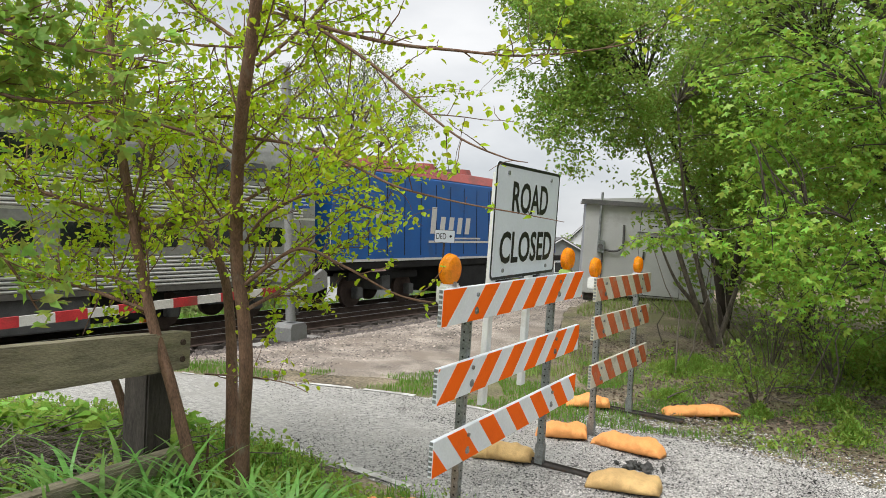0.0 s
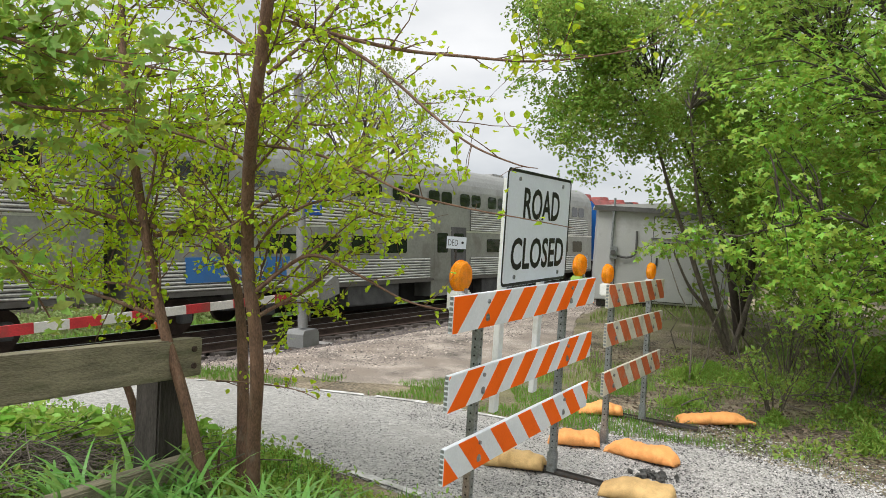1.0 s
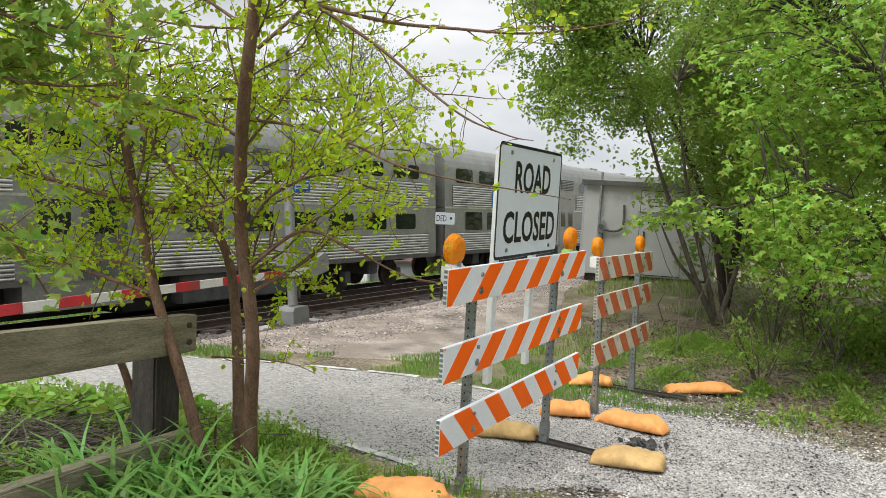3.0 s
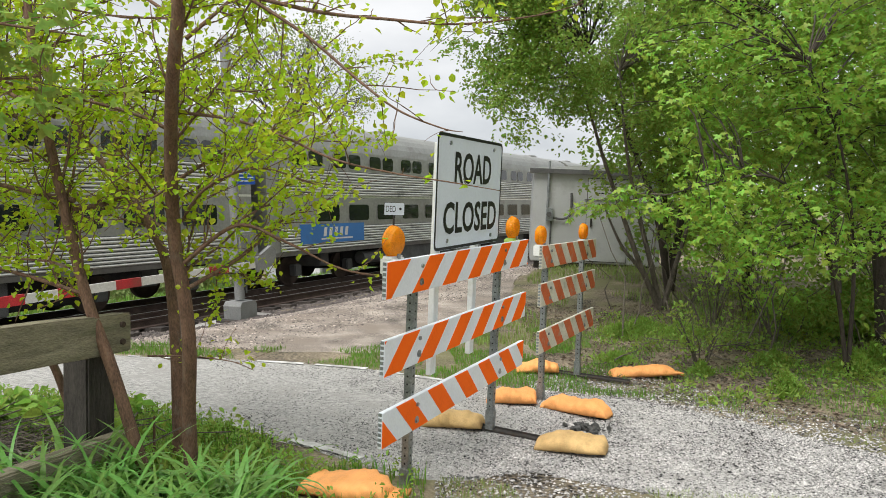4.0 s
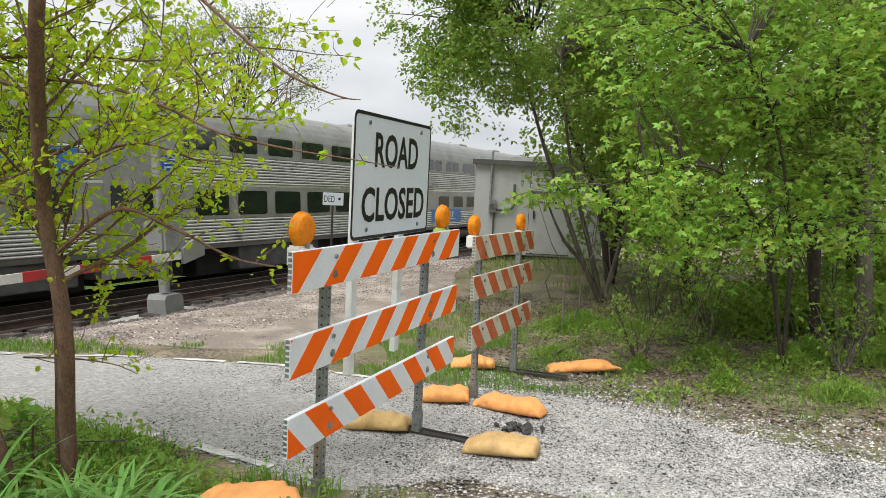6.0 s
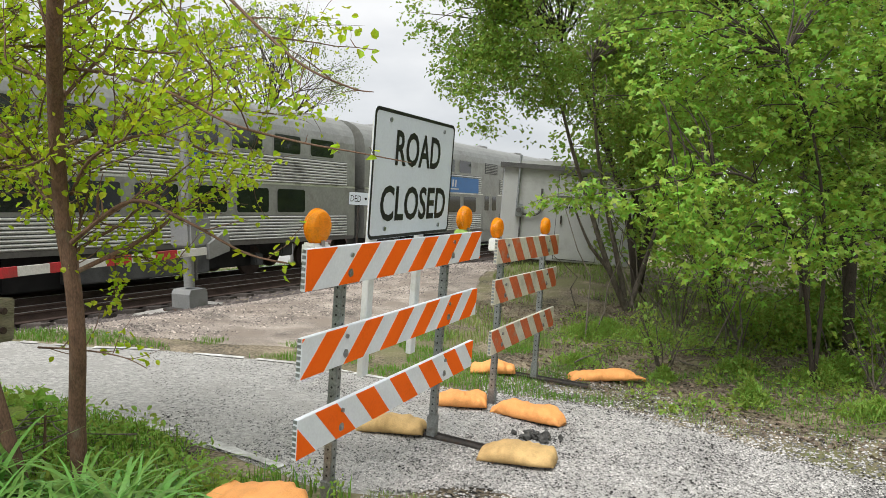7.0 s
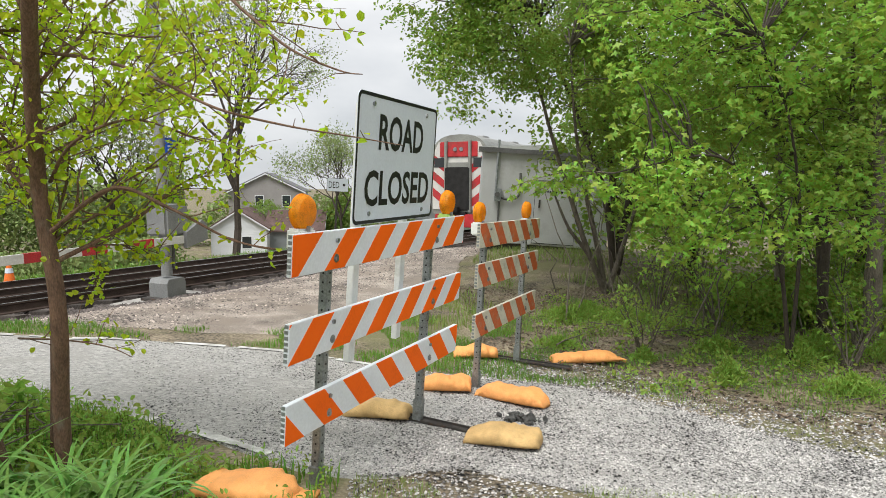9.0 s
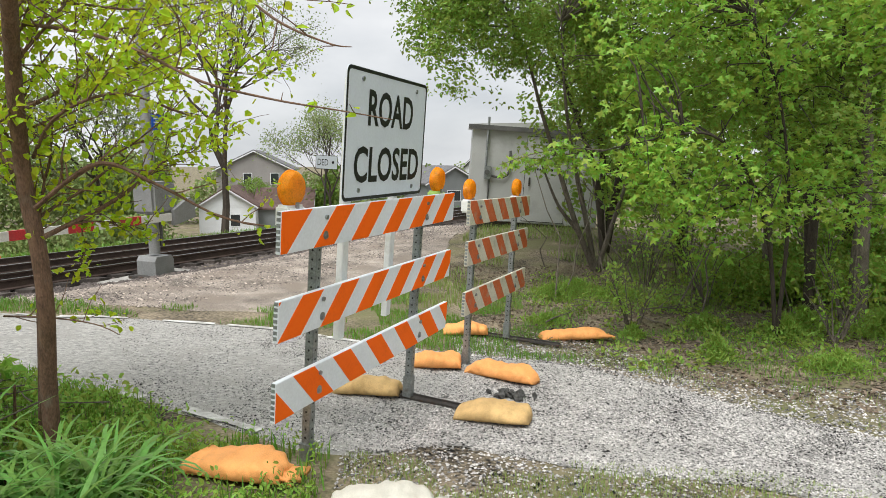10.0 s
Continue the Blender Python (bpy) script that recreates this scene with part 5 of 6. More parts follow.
def near_bough():
    """A leafy bough hanging close to the eye."""
    rng = random.Random(23)
    root = thing("overhanging_bough", Matrix(), "leafy maple bough hanging in from above", "branch")
    leaves, twigs = [], bmesh.new()
    for pts in ([(-2.6, 1.9, 2.9), (-1.9, 2.1, 2.66), (-1.45, 2.2, 2.5), (-0.95, 2.3, 2.42)], [(-2.6, 1.9, 2.7), (-2.0, 2.2, 2.45), (-1.5, 2.3, 2.3), (-1.2, 2.4, 2.3)], [(-2.5, 1.9, 2.4), (-1.9, 2.2, 2.1), (-1.6, 2.3, 1.75), (-1.5, 2.4, 1.5)], [(-2.5, 2.0, 2.6), (-1.8, 2.2, 2.55), (-1.3, 2.3, 2.6)]):
        p = smooth_path(pts, 7)
        part("limb", sweep(bmesh.new(), p, taper(p, 0.012, 0.003), 7), BARK, root)
        twiggy(twigs, rng, p, taper(p, 0.01, 0.003), leaves, 0.055, (0.14, 0.4), 0.042, spread=0.05, start=0.1)
    tagged(part("twig_spray", twigs, BARK, root), kind="stuff")
    leaf_mesh("leaves", leaves, 0.066, LEAF_GREEN, root, 8, 0.4, lobes=3)


near_bough()


def crown_points(rng, blobs, count, clump=0.22, per=9):
    """Leaf places gathered in sprays on the outside of uneven blobs."""
    pts = []
    vol = np.array([b[3] * b[4] * b[5] for b in blobs]) ** 0.6
    vol /= vol.sum()
    n = count // per
    which = rng.choice(len(blobs), n, p=vol)
    d = rng.normal(size=(n, 3))
    d /= np.linalg.norm(d, axis=1)[:, None]
    r = rng.random(n) ** 0.45
    b = np.array(blobs)[which]
    c = b[:, :3] + d * b[:, 3:6] * r[:, None]
    keep = np.array([noise.noise(Vector(q) * 0.9) + 0.5 * noise.noise(Vector(q) * 2.3) > -0.04 for q in c])
    c = c[keep]
    axis = rng.normal(size=(len(c), 3)) * [1, 1, 0.35]
    axis /= np.linalg.norm(axis, axis=1)[:, None]
    f = rng.uniform(-1, 1, (len(c), per))
    p = c[:, None, :] + axis[:, None, :] * f[..., None] * clump + rng.normal(size=(len(c), per, 3)) * clump * 0.28
    p[..., 2] = c[:, None, 2] + (p[..., 2] - c[:, None, 2]) * 0.6 - (f ** 2) * clump * 0.45
    return p.reshape(-1, 3), c


def tree(x, y, stems, blobs, count, size, material, bark, label, seed, radius=0.09, lobes=1, clump=0.22, twigs=90, droop=0.35, per=9):
    rng = np.random.default_rng(seed)
    r2 = random.Random(seed)
    root = thing("tree", Matrix(), label, "tree")
    pts, centres = crown_points(rng, blobs, count, clump, per)
    ends = []
    for s in stems:
        p = smooth_path([(x, y, ground_z(x, y) - 0.05), *s], 6)
        bm = sweep(bmesh.new(), p, taper(p, radius, radius * 0.22), 9)
        for f in bm.faces:
            f.smooth = True
        part("trunk", bm, bark, root)
        ends += p[len(p) // 3:]
    tw = bmesh.new()
    if twigs and len(centres):
        for c in centres[rng.choice(len(centres), min(twigs, len(centres)), replace=False)]:
            c = Vector(c)
            a = min(ends, key=lambda e: (e - c).length + 0.3 * max(e.z - c.z, 0))
            mid = a.lerp(c, 0.5) + Vector((r2.gauss(0, 0.12), r2.gauss(0, 0.12), r2.gauss(0.12, 0.1)))
            p = smooth_path([a, mid, c], 4)
            sweep(tw, p, taper(p, min(0.022, 0.006 + 0.006 * (c - a).length), 0.003), 5)
        tagged(part("branchwork", tw, bark, root), kind="stuff")
    else:
        tw.free()
    leaf_mesh("crown", pts, size, material, root, seed + 1, droop + 0.1, 0.45, lobes=lobes)
    return root


# the leaning shrub-tree beside the cabinet and its overhang
tree(4.25, 12.1, [[(3.8, 11.8, 0.65), (3.41, 11.55, 1.6), (3.05, 11.3, 2.5), (2.7, 11.0, 3.4), (2.2, 10.8, 4.3)], [(3.95, 11.8, 0.8), (3.6, 11.4, 1.8), (3.34, 11.0, 2.7), (3.2, 10.8, 3.8)], [(4.5, 12.0, 0.7), (4.7, 11.9, 1.5), (4.8, 11.7, 2.6)], [(3.9, 12.0, 0.5), (3.5, 11.9, 1.0), (3.2, 11.9, 1.7)]],
     [(2.3, 10.8, 4.3, 1.2, 1.1, 1.0), (1.4, 10.6, 3.7, 0.7, 0.7, 0.6), (1.9, 10.6, 3.1, 0.7, 0.6, 0.5), (3.2, 10.9, 3.3, 1.0, 1.0, 0.8), (3.6, 11, 4.6, 1.3, 1.2, 1.2), (1.6, 10.6, 4.9, 0.9, 1.0, 0.6), (4.4, 11.5, 2.6, 0.7, 0.8, 0.8), (2.6, 10.6, 2.75, 0.7, 0.6, 0.35), (1.15, 10.5, 4.4, 0.75, 0.6, 0.6), (1.2, 10.5, 5.3, 0.85, 0.7, 0.7)],
     64000, 0.064, LEAF_GREEN, BARK_GREY, "leaning many-stemmed tree with fine green leaves", 31, 0.055, clump=0.2, twigs=150)
tree(6.25, 9.1, [[(6.2, 9.1, 0.7), (5.95, 9.0, 1.6), (5.0, 8.8, 2.9), (4.3, 8.6, 4.0)], [(6.2, 9.0, 1.2), (6.3, 8.8, 2.6), (6.1, 8.6, 4.5)]],
     [(4.9, 8.3, 3.7, 1.3, 1.0, 1.1), (4.2, 8.0, 2.5, 1.0, 0.8, 0.8), (5.6, 8.2, 2.3, 1.1, 0.9, 0.9), (5.4, 8.5, 4.9, 1.6, 1.2, 1.2), (3.6, 8.5, 4.3, 1.0, 0.9, 0.9), (3.9, 8.9, 5.5, 1.5, 1.2, 0.9)],
     24000, 0.07, LEAF_GREEN, BARK_DARK, "green broadleaf tree at the wood's edge", 41, 0.075, lobes=3, clump=0.26, twigs=130, per=8)
tree(6.85, 8.95, [[(6.83, 8.95, 0.5), (6.84, 8.95, 1.1), (6.86, 9.0, 2.0), (6.7, 9.0, 3.2), (6.5, 9.0, 4.6)]],
     [(6.6, 8.8, 3.6, 1.3, 1.1, 1.2), (7.3, 9.6, 2.3, 1.1, 0.6, 0.8), (6.4, 8.9, 5.2, 1.6, 1.3, 1.2), (7.8, 9, 4.0, 1.4, 1.2, 1.6)],
     20000, 0.07, LEAF_GREEN, BARK_GREY, "green broadleaf tree with a pale straight trunk", 43, 0.13, lobes=3, clump=0.26, twigs=100, per=8)
maple = tree(4.9, 7.6, [[(4.7, 7.5, 0.8), (4.3, 7.3, 1.6), (3.8, 7.15, 2.0), (3.2, 7.1, 1.95), (2.6, 7.1, 1.82)], [(4.9, 7.5, 1.2), (4.6, 7.3, 2.4), (4.2, 7.2, 3.2)]],
     [(3.35, 7.1, 1.8, 0.72, 0.6, 0.5), (2.35, 7.1, 1.7, 0.4, 0.2, 0.2), (1.75, 7.1, 1.72, 0.32, 0.16, 0.17), (2.0, 7.1, 1.76, 0.3, 0.16, 0.17), (3.9, 7.3, 1.4, 1.0, 0.8, 0.6), (4.0, 7.4, 2.6, 1.2, 1.0, 0.7), (5.2, 7.3, 1.5, 1.0, 0.8, 0.7), (3.5, 7.6, 3.4, 1.0, 1.0, 0.7), (4.9, 7.6, 3.4, 1.1, 1.0, 0.9)],
     10500, 0.08, LEAF_BRIGHT, BARK_DARK, "bright young maple with drooping three-part leaves", 47, 0.026, lobes=3, clump=0.22, twigs=110, droop=0.7, per=7)
tip, tip_leaves, tip_rng = bmesh.new(), [], random.Random(19)
for tip_path in ([(2.7, 7.1, 1.84), (2.3, 7.08, 1.86), (1.95, 7.05, 1.8), (1.62, 7.0, 1.7)], [(2.5, 7.1, 1.84), (2.1, 7.15, 1.74), (1.85, 7.15, 1.62)]):
    tp = smooth_path(tip_path, 6)
    sweep(tip, tp, taper(tp, 0.007, 0.002), 5)
    twiggy(tip, tip_rng, tp, taper(tp, 0.004, 0.002), tip_leaves, 0.06, (0.08, 0.2), 0.045, spread=0.03, start=0.2, lift=-0.2, sub=False)
tagged(part("drooping_tip", tip, BARK_GREY, maple), kind="stuff")
leaf_mesh("tip_leaves", tip_leaves, 0.075, LEAF_BRIGHT, maple, 48, 0.7, lobes=3)
tree(5.6, 6.2, [[(5.5, 6.1, 1.2), (5.3, 6.0, 2.4), (5.0, 5.8, 3.6)]],
     [(5.1, 5.8, 3.4, 1.0, 0.7, 1.0), (4.6, 5.9, 4.2, 1.0, 0.7, 0.8), (5.5, 6.0, 2.2, 0.7, 0.5, 0.7), (4.2, 6.0, 3.7, 0.6, 0.5, 0.45)],
     10000, 0.075, LEAF_BRIGHT, BARK_GREY, "bright green young tree at the path's edge", 53, 0.045, lobes=3, clump=0.22, twigs=80, droop=0.6, per=7)
tree(4.9, 13.6, [[(4.6, 13.4, 1.5), (4.0, 13.2, 3.0), (3.2, 13.0, 4.6)], [(5.1, 13.4, 1.6), (5.2, 13.2, 3.2), (5.0, 13, 5)]],
     [(2.5, 13, 4.9, 1.3, 1.0, 1.1), (4.0, 13, 4.2, 1.4, 1.0, 1.3), (5.4, 13, 3.7, 1.3, 1.0, 1.5), (3.2, 13, 6.2, 1.8, 1.2, 0.9), (5.2, 13, 5.9, 1.7, 1.2, 1.3), (1.3, 12.8, 5.9, 0.9, 0.8, 0.7)],
     48000, 0.07, LEAF_DEEP, BARK_DARK, "tall green tree arching over the cabinet", 57, 0.09, clump=0.26, twigs=140)
tree(6.4, 10.4, [[(6.3, 10.3, 1.4), (6.1, 10.2, 3.0), (5.8, 10, 4.8)]],
     [(5.0, 10, 5.6, 1.8, 1.2, 1.2), (6.6, 10, 5.0, 1.7, 1.2, 1.6), (5.6, 10, 3.3, 1.3, 1.0, 1.1), (7.6, 10, 3.0, 1.4, 1.0, 1.4), (8.2, 10, 5.4, 1.6, 1.2, 1.5), (4.2, 10, 6.2, 1.2, 1.0, 0.8)],
     30000, 0.085, LEAF_BRIGHT, BARK_GREY, "light green tree inside the wood's edge", 58, 0.085, clump=0.27, twigs=120)
for k, (x, y, h, w) in enumerate(((8.5, 11.5, 7.5, 2.4), (6.4, 13.5, 8.0, 2.6), (10.5, 14, 9, 3.0), (8.3, 17.5, 9, 3.0), (12.5, 10.5, 8.5, 3.0), (9.8, 7.2, 7.5, 2.4), (14, 19, 10, 3.5), (5.4, 15.0, 6.5, 1.8))):
    tree(x, y, [[(x - 0.1, y, 1.5), (x - 0.3, y, 3.2), (x - 0.2, y, h * 0.75)]],
         [(x, y, h * 0.62, w, w * 0.9, h * 0.24), (x - w * 0.5, y - 0.5, h * 0.42, w * 0.7, w * 0.7, h * 0.16), (x + w * 0.5, y - 0.4, h * 0.36, w * 0.75, w * 0.7, h * 0.2), (x, y - 0.6, h * 0.2, w * 0.9, w * 0.6, h * 0.13)],
         8500, 0.12, LEAF_GREEN if k % 3 else LEAF_DEEP, BARK_DARK, "green woodland tree deeper in the thicket", 60 + k, 0.1, clump=0.34, twigs=50, per=9)


def undergrowth():
    """Low shrubs along the wood's edge."""
    spots = ((3.4, 8.05, 0.55, 0.5), (5.0, 9.6, 0.9, 0.8), (6.2, 8.2, 0.7, 0.7), (7.4, 8.2, 0.9, 0.9), (4.7, 10.9, 0.9, 0.8), (5.4, 7.3, 0.5, 0.5), (6.6, 7.0, 0.8, 0.7), (7.6, 6.2, 0.9, 0.9), (5.6, 11.5, 1.2, 1.2), (7.2, 10.2, 1.2, 1.0), (8.8, 9.0, 1.3, 1.2))
    for k, (x, y, h, w) in enumerate(spots):
        z = ground_z(x, y)
        rng = random.Random(80 + k)
        root = thing("shrub", Matrix(), "low leafy shrub with thin bare stems", "shrub", "shrubs at the wood's edge")
        bm, leaves = bmesh.new(), []
        for _ in range(9):
            a = rng.uniform(0, 6.28)
            p = smooth_path([(x + rng.gauss(0, 0.05), y + rng.gauss(0, 0.05), z - 0.02), (x + 0.3 * w * math.cos(a), y + 0.3 * w * math.sin(a), z + h * 0.6), (x + 0.7 * w * math.cos(a), y + 0.6 * w * math.sin(a), z + h * rng.uniform(0.9, 1.6))], 5)
            sweep(bm, p, taper(p, 0.012, 0.003), 5)
            twiggy(bm, rng, p[3:], taper(p[3:], 0.006, 0.003), leaves, 0.16, (0.12, 0.4), 0.1, spread=0.04, sub=False)
        tagged(part("stem", bm, BARK_GREY, root), kind="stuff")
        leaf_mesh("leaves", leaves, 0.06, LEAF_BRIGHT if k % 2 else LEAF_GREEN, root, 90 + k, 0.3)


undergrowth()


def bare_stems():
    """Dead leaning sticks and thin stems in the thicket."""
    rng = random.Random(77)
    for k in range(26):
        x, y = rng.uniform(2.9, 8.5), rng.uniform(8.6, 12.5)
        z = ground_z(x, y)
        ln, a, tilt = rng.uniform(0.8, 2.6), rng.uniform(0, 6.28), rng.uniform(0.1, 0.9)
        d = Vector((math.cos(a) * tilt, math.sin(a) * tilt * 0.5, 1)).normalized()
        p = [Vector((x, y, z - 0.03)) + d * ln * i / 5 + Vector((rng.gauss(0, 0.03), 0, rng.gauss(0, 0.02))) * i for i in range(6)]
        ob = part("bare_stem", sweep(bmesh.new(), p, taper(p, 0.014, 0.004), 5), BARK_GREY)
        tagged(ob, "thin grey leafless stem in the thicket", "stick", "bare stems in the thicket")


bare_stems()


def grass(name, count, place, height, width, material, label, seed, lean=0.5):
    rng = np.random.default_rng(seed)
    v, n = [], 0
    for _ in range(count):
        spot = place(rng)
        if spot is None:
            continue
        x, y = spot
        z = ground_z(x, y) - 0.01
        h = height * rng.uniform(0.45, 1.25)
        a = rng.random() * 6.283
        l = lean * h * rng.random()
        w = width * rng.uniform(0.6, 1.3) / 2
        cx, sx = math.cos(a), math.sin(a)
        b = a + rng.uniform(0.6, 2.5)
        wx, wy = w * math.cos(b), w * math.sin(b)
        mx, my = x + cx * l * 0.35, y + sx * l * 0.35
        v += [(x - wx, y - wy, z), (x + wx, y + wy, z), (mx + wx * 0.8, my + wy * 0.8, z + h * 0.6), (mx - wx * 0.8, my - wy * 0.8, z + h * 0.6),
              (x + cx * l, y + sx * l, z + h * (1 - 0.25 * l / h))]
        n += 1
    faces = [f for i in range(n) for f in ((5 * i, 5 * i + 1, 5 * i + 2, 5 * i + 3), (5 * i + 3, 5 * i + 2, 5 * i + 4))]
    tagged(link_mesh(name, v, faces, material), label, "grass", kind="stuff")


def area(x0, x1, y0, y1, rough=-0.1, freq=1.2, test=None):
    def place(rng):
        x, y = rng.uniform(x0, x1), rng.uniform(y0, y1)
        if test and not test(x, y):
            return None
        return (x, y) if noise.noise(Vector((x * freq, y * freq, 2.5))) > rough else None
    return place


def left_bank(x, y):
    if math.hypot(x + 0.31, (y - 3.9) * 1.5) < 0.34:
        return False
    return y < 4.35 - 0.62 * x + 0.12 * noise.noise(Vector((x * 3, y * 3, 0))) - 0.14 and y < 5.9


grass("verge_grass", 15000, area(-4.2, 0.15, 2.6, 5.7, -0.25, 1.6, left_bank), 0.13, 0.009, GRASS, "lush short grass beside the road", 1)
def strap_grass():
    """Tufts of long arching strap leaves."""
    rng = random.Random(61)
    verts, faces = [], []
    for k in range(1500):
        x, y = rng.uniform(-2.7, -0.7), rng.uniform(2.7, 3.7)
        if noise.noise(Vector((x * 1.5, y * 1.5, 2.5))) < -0.2 or not left_bank(x, y + 0.25):
            continue
        a, ln, w = rng.uniform(0, 6.28), rng.uniform(0.3, 0.66), rng.uniform(0.008, 0.019)
        z, c, s = ground_z(x, y) - 0.01, math.cos(a), math.sin(a)
        bend = rng.uniform(0.5, 1.25)
        base = len(verts)
        px, pz, ang = 0.0, 0.0, 1.45
        for i in range(7):
            q = w * (0.7, 1, 1, 0.95, 0.8, 0.5, 0.05)[i]
            verts += [(x + c * px - s * q, y + s * px + c * q, z + pz), (x + c * px + s * q, y + s * px - c * q, z + pz + 0.15 * q)]
            px, pz = px + math.cos(ang) * ln / 6, pz + math.sin(ang) * ln / 6
            ang -= bend * 2.4 / 6
        faces += [(base + 2 * i, base + 2 * i + 1, base + 2 * i + 3, base + 2 * i + 2) for i in range(6)]
    tagged(link_mesh("long_grass", verts, faces, STRAP, smooth=True), "tufts of long arching strap-leaved grass", "grass", kind="stuff")


strap_grass()
grass("far_verge_grass", 46000, area(-4.0, 2.4, 6.6, 10.5, -0.26, 1.1, lambda x, y: road_edge(x) + 0.04 < y < 8.55 + max(x + 1, 0) * 0.9), 0.075, 0.007, GRASS, "short patchy grass between road and drive", 3)
grass("woodside_grass", 60000, area(1.6, 9, 3.6, 12.5, 0.12, 1.3, lambda x, y: y > road_edge(x) + 0.5), 0.085, 0.006, GRASS, "patchy green grass at the wood's edge", 4)
grass("path_grass", 48000, area(0.2, 5.2, 2.2, 4.55, -0.2, 2.3, lambda x, y: y < 4.3 - 0.08 * x), 0.045, 0.005, GRASS_DULL, "thin worn grass on the gravel", 5)
grass("roadside_grass", 42000, area(1.3, 8.0, 3.0, 9.2, -0.12, 2.1, lambda x, y: road_edge(x) + 0.25 + 0.2 * noise.noise(Vector((x * 2, 0, 0))) < y < road_edge(x) + 1.3), 0.05, 0.005, GRASS_DULL, "short worn grass along the road edge", 8)
grass("cabinet_grass", 16000, area(0.8, 6.5, 9.2, 17.0, -0.12, 0.8, lambda x, y: x > 0.35 + 0.33 * (y - 9.2)), 0.13, 0.012, GRASS_DULL, "rough short grass near the cabinet", 9)
grass("trackside_grass", 26000, area(-40, 12, 20, 50, -0.2, 0.3, lambda x, y: -42 < ACROSS.x * x + ACROSS.y * y < -18.3), 0.42, 0.03, GRASS, "tall grass beyond the tracks", 6)


def weeds():
    """Low broad-leaved weeds."""
    rng = random.Random(17)
    pts = []
    for k in range(240):
        x, y = (rng.uniform(-3.6, -0.2), rng.uniform(3.3, 5.5)) if k < 75 else (rng.uniform(2.6, 8.5), rng.uniform(6.4, 11.5))
        if k < 75 and not left_bank(x, y):
            continue
        z = ground_z(x, y)
        pts += [(x + rng.gauss(0, 0.07), y + rng.gauss(0, 0.07), z + abs(rng.gauss(0.06, 0.06))) for _ in range(40)]
    ob = leaf_mesh("weeds", pts, 0.052, LEAF_GREEN, None, 300, -0.3, aspect=0.6)
    tagged(ob, "low broad-leaved green weeds by the road", "weeds", kind="stuff")


weeds()


def litter():
    rng = np.random.default_rng(9)
    pts = []
    for _ in range(18000):
        x, y = rng.uniform(1.6, 8), rng.uniform(5, 12.5)
        if y > road_edge(x) + 0.7:
            pts.append((x, y, ground_z(x, y) + 0.012))
    for _ in range(1500):
        x, y = rng.uniform(-4, -1.4), rng.uniform(3, 4.8)
        pts.append((x, y, ground_z(x, y) + 0.015))
    ob = leaf_mesh("leaf_litter", pts, 0.042, LITTER, None, 12, 0.0, 0.85)
    tagged(ob, "dry brown fallen leaves on the soil", "leaf litter", kind="stuff")
    r = random.Random(4)
    for k in range(40):
        x, y = (r.uniform(-3.6, -1.9), r.uniform(3.2, 4.6)) if k < 26 else (r.uniform(2.2, 5.5), r.uniform(8, 10.5))
        a, ln = r.uniform(0, 3.14), r.uniform(0.3, 1.0)
        p = []
        for i in range(5):
            px, py = x + math.cos(a) * ln * (i / 4 - 0.5), y + math.sin(a) * ln * (i / 4 - 0.5)
            p.append(Vector((px, py, ground_z(px, py) + 0.02 + r.uniform(0, 0.03) + (k % 5) * 0.02)))
        tagged(part("fallen_stick", sweep(bmesh.new(), p, taper(p, 0.011, 0.005), 5), BARK_GREY), "grey fallen stick on the ground", "stick", "fallen sticks")


litter()


def tufts():
    """Rounded tufts of fine fresh weeds at the wood's edge, each a thing."""
    spots = ((3.82, 6.85, 0.24, 0.17), (4.99, 7.6, 0.3, 0.2), (4.75, 6.3, 0.36, 0.13), (3.42, 10.5, 0.5, 0.16), (3.0, 10.2, 0.4, 0.14), (3.9, 10.1, 0.45, 0.16), (5.4, 7.9, 0.4, 0.22), (3.35, 7.9, 0.16, 0.1), (5.9, 6.6, 0.4, 0.17), (6.4, 5.9, 0.4, 0.18), (2.5, 8.5, 0.3, 0.08), (4.4, 8.3, 0.3, 0.12), (6.2, 7.6, 0.45, 0.25))
    for k, (x, y, r, h) in enumerate(spots):
        rng = np.random.default_rng(700 + k)
        n = int(4200 * r)
        a, q = rng.random(n) * 6.283, r * np.minimum(np.abs(rng.normal(0, 0.55, n)), 1.5)
        px, py = x + q * np.cos(a), y + q * np.sin(a)
        pz = np.array([ground_z(u, v) for u, v in zip(px, py)]) + 1.35 * h * rng.random(n) * (1.1 - np.minimum(q / r, 1) * 0.85)
        root = thing("weed_tuft", Matrix(), "rounded tuft of fine fresh green weeds", "weeds", "weed tufts at the wood's edge")
        leaf_mesh("leaves", np.stack([px, py, pz], 1), 0.062, LEAF_TUFT, root, 720 + k, -1.1, aspect=0.2)


tufts()


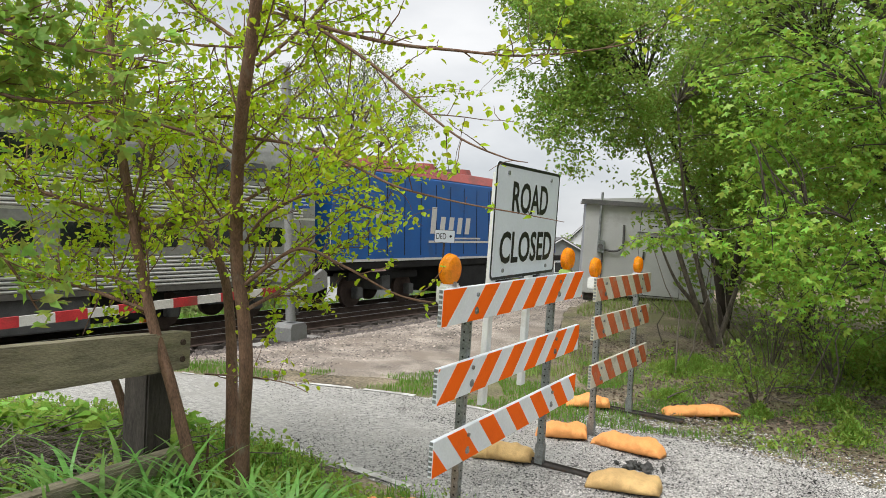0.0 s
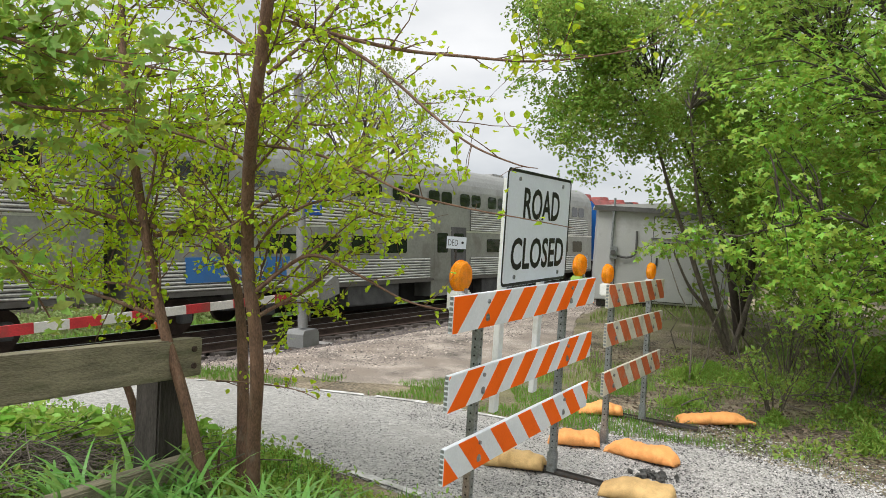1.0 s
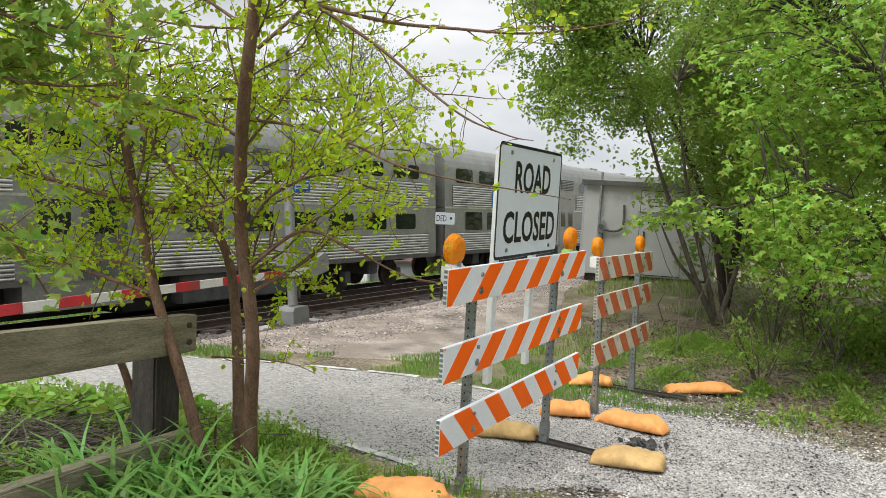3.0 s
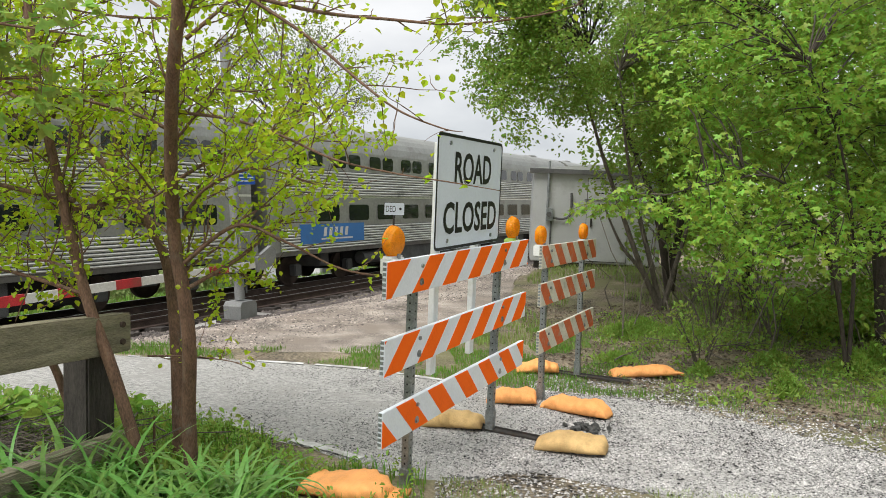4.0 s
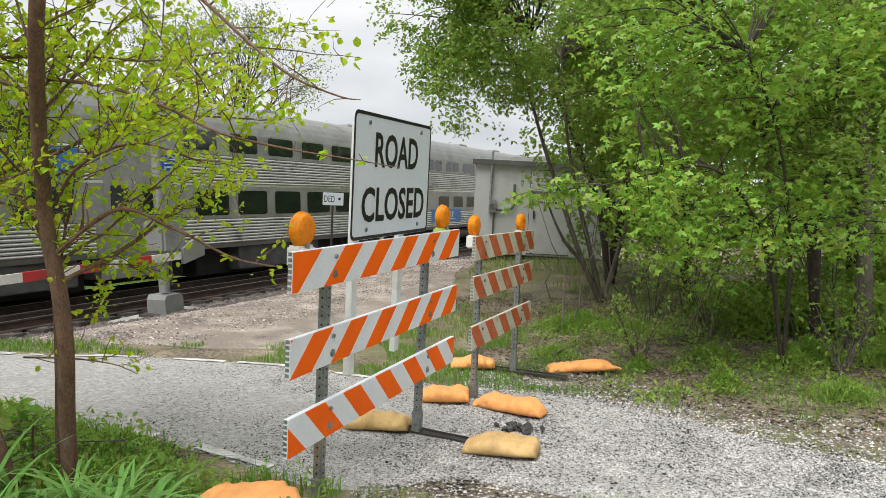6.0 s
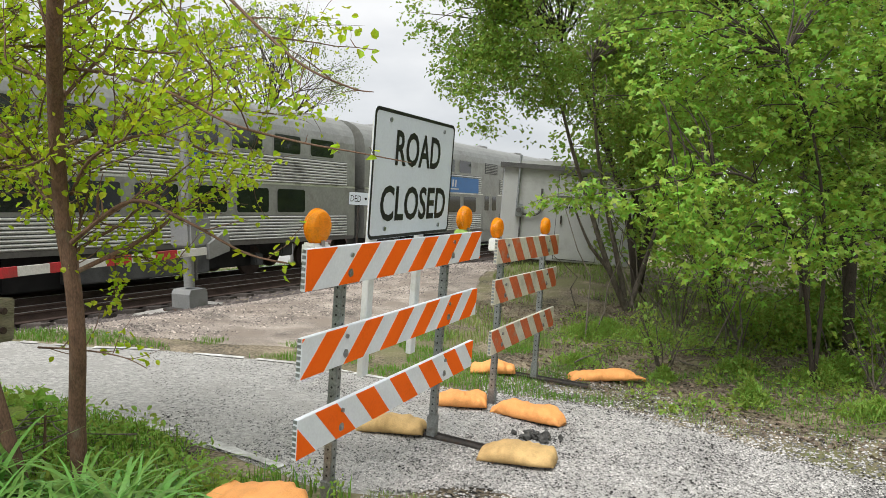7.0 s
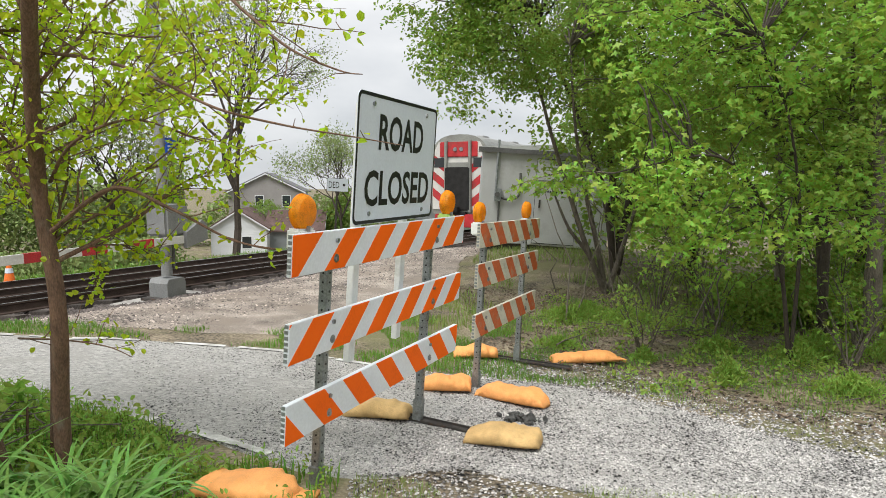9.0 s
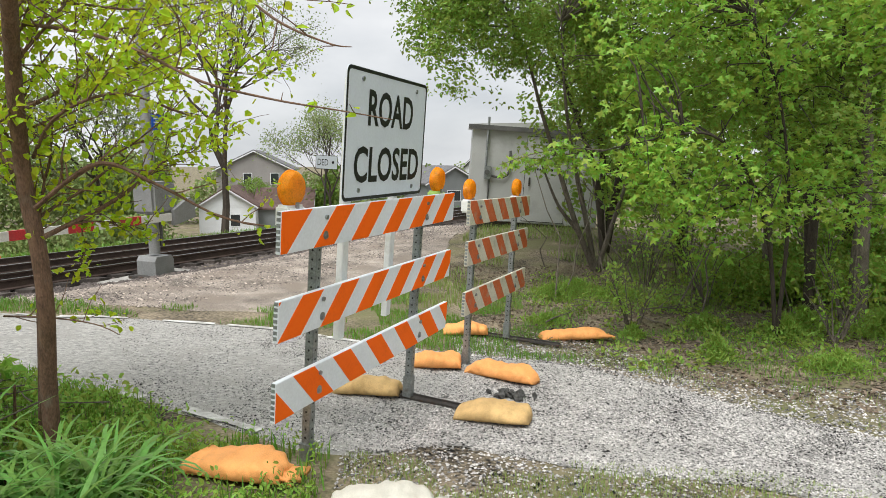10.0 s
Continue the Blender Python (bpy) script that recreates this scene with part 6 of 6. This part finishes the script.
def twig_litter():
    """Small dead twigs strewn on the soil, and the brush heap behind the lower rail timber."""
    rng = random.Random(31)
    for name, count, spot, ln, up, label in (
            ("twig_litter", 900, lambda: (rng.uniform(1.7, 8), rng.uniform(5.6, 11.5)), (0.06, 0.4), 0.03, "thin grey dead twigs strewn on the soil"),
            ("brush_heap", 420, lambda: (rng.gauss(-2.75, 0.45), rng.gauss(4.3, 0.3)), (0.25, 0.9), 0.2, "loose heap of thin grey dead twigs")):
        bm = bmesh.new()
        for _ in range(count):
            x, y = spot()
            if name == "twig_litter" and y < road_edge(x) + 0.5:
                continue
            a, size = rng.uniform(0, 6.28), rng.uniform(*ln)
            h, tilt = 0.012 + up * rng.random() ** 2, rng.gauss(0, 0.12)
            p = [Vector((x + math.cos(a) * size * f + rng.gauss(0, 0.012), y + math.sin(a) * size * f + rng.gauss(0, 0.012), ground_z(x, y) + max(h + tilt * size * f, 0.008))) for f in (-0.5, -0.15, 0.2, 0.5)]
            sweep(bm, p, taper(p, 0.0055 if up > 0.1 else 0.005, 0.002), 4)
        tagged(part(name, bm, BARK_GREY), label, "twigs", kind="stuff")


twig_litter()


def verge_mat():
    """A low mat of small-leaved plants and broad weeds on the bank."""
    rng = np.random.default_rng(77)
    small, broad = [], []
    for _ in range(26000):
        x, y = rng.uniform(-4.3, 0.1), rng.uniform(2.7, 5.8)
        if left_bank(x, y) and left_bank(x, y - 0.1) and noise.noise(Vector((x * 2.2, y * 2.2, 5))) > -0.3 and not (-3.3 < x < -2.2 and 3.9 < y < 4.75):
            small.append((x, y, ground_z(x, y) + 0.13 * rng.random() ** 1.3 * (1 + noise.noise(Vector((x * 3, y * 3, 1))))))
    for _ in range(800):
        x, y = rng.uniform(-4.4, -2.0), rng.uniform(4.6, 5.2)
        if left_bank(x, y - 0.1):
            broad.append((x, y, ground_z(x, y) + 0.04 + 0.17 * rng.random()))
    tagged(leaf_mesh("ground_mat", small, 0.034, LEAF_MAT, None, 78, -0.2, aspect=0.5), "low mat of small-leaved green plants on the bank", "weeds", kind="stuff")
    tagged(leaf_mesh("broad_weeds", broad, 0.12, LEAF_MAT, None, 79, 0.1, 0.5, aspect=0.75), "broad-leaved bright green weeds behind the rail", "weeds", kind="stuff")


verge_mat()


# ---- distance ----
def far_tree(x, y, h, w, count, seed, material=LEAF_FAR, size=0.17):
    rng = random.Random(seed)
    z = ground_z(x, y)
    root = thing("tree", Matrix(), "large bare-limbed tree coming into thin leaf", "tree", "trees beyond the tracks")
    bm, pts = bmesh.new(), []

    def grow(p, d, ln, r, depth):
        q = p + d * ln
        mid = (p + q) / 2 + Vector((rng.gauss(0, 0.05), rng.gauss(0, 0.05), 0)) * ln
        sweep(bm, [p, mid, q], [r, r * 0.85, r * 0.68], 6 if depth < 3 else 4)
        if depth >= 6:
            for _ in range(count * 2):
                pts.append((q.x + rng.gauss(0, 0.4), q.y + rng.gauss(0, 0.4), q.z + rng.gauss(0, 0.4)))
            return
        for _ in range(3 if depth < 4 else 2):
            e = (d + Vector((rng.gauss(0, 0.5), rng.gauss(0, 0.5), rng.gauss(0.1, 0.3))) * w).normalized()
            grow(q, e, ln * rng.uniform(0.66, 0.88), r * 0.6, depth + 1)
    grow(Vector((x, y, z - 0.3)), Vector((rng.gauss(0, 0.05), 0, 1)).normalized(), h * 0.24, h * 0.015, 0)
    part("trunk", bm, BARK_DARK, root, "dark trunk and bare limbs")
    leaf_mesh("crown", pts, size, material, root, seed)


far_tree(-8.0, 40, 17.0, 0.85, 12, 201, size=0.12)
far_tree(-16, 44, 13, 0.9, 8, 202)
far_tree(-26, 42, 12, 0.9, 9, 203)
far_tree(-3.5, 62, 11, 0.9, 9, 204)
far_tree(-36, 46, 13, 1.0, 9, 205)


def hedge(x0, x1, y, high, material, seed, n, size=0.55, deep=1.6, label="far belt of green trees and bushes"):
    rng = np.random.default_rng(seed)
    xs = rng.uniform(x0, x1, n)
    ys = y + rng.normal(0, deep, n)
    top = np.array([high * (0.62 + 0.5 * noise.noise(Vector((float(q) * 0.22, seed, 0))) + 0.2 * noise.noise(Vector((float(q) * 0.9, seed, 3)))) for q in xs])
    base = np.array([ground_z(float(a), float(b)) for a, b in zip(xs, ys)])
    zs = base + np.maximum(top, 0.6) * rng.random(n) ** 0.6
    ob = leaf_mesh("hedgerow", np.stack([xs, ys, zs], 1), size, material, None, seed)
    tagged(ob, label, "hedgerow", kind="stuff")


hedge(-75, -15.5, 56, 11.0, LEAF_FAR, 401, 42000, 0.32)
hedge(-60, 30, 78, 7.5, LEAF_FAR, 402, 26000, 0.38)
hedge(-12, -3, 66, 6.5, LEAF_DEEP, 403, 7000, 0.3)
hedge(9, 60, 32, 9.0, LEAF_DEEP, 404, 14000)
hedge(-30, -11, 37, 2.6, LEAF_FAR, 405, 14000, 0.2)
for k, (a, b, c, d) in enumerate(((4.9, 15, 13.4, 2.0), (6.6, 13, 11.0, 1.5), (7.6, 12, 8.6, 1.2), (5.2, 9, 10.0, 0.7))):
    hedge(a, b, c, d, LEAF_GREEN, 420 + k, 8000, 0.11, 0.5, "leafy green undergrowth between the trunks")
hedge(2, 16, 95, 4.5, LEAF_DEEP, 406, 2500)


# ---- the train goes by ----
def motions():
    way = ((0, 0.0), (2, 38.6), (4.35, 83.7), (6.9, 133.6), (8.2, 159.6), (9, 175.0), (10, 194.2))
    for car, back in train:
        walk(car, [(t, track_pose(14.85 + run + back, FAR_TRACK)) for t, run in way])


motions()
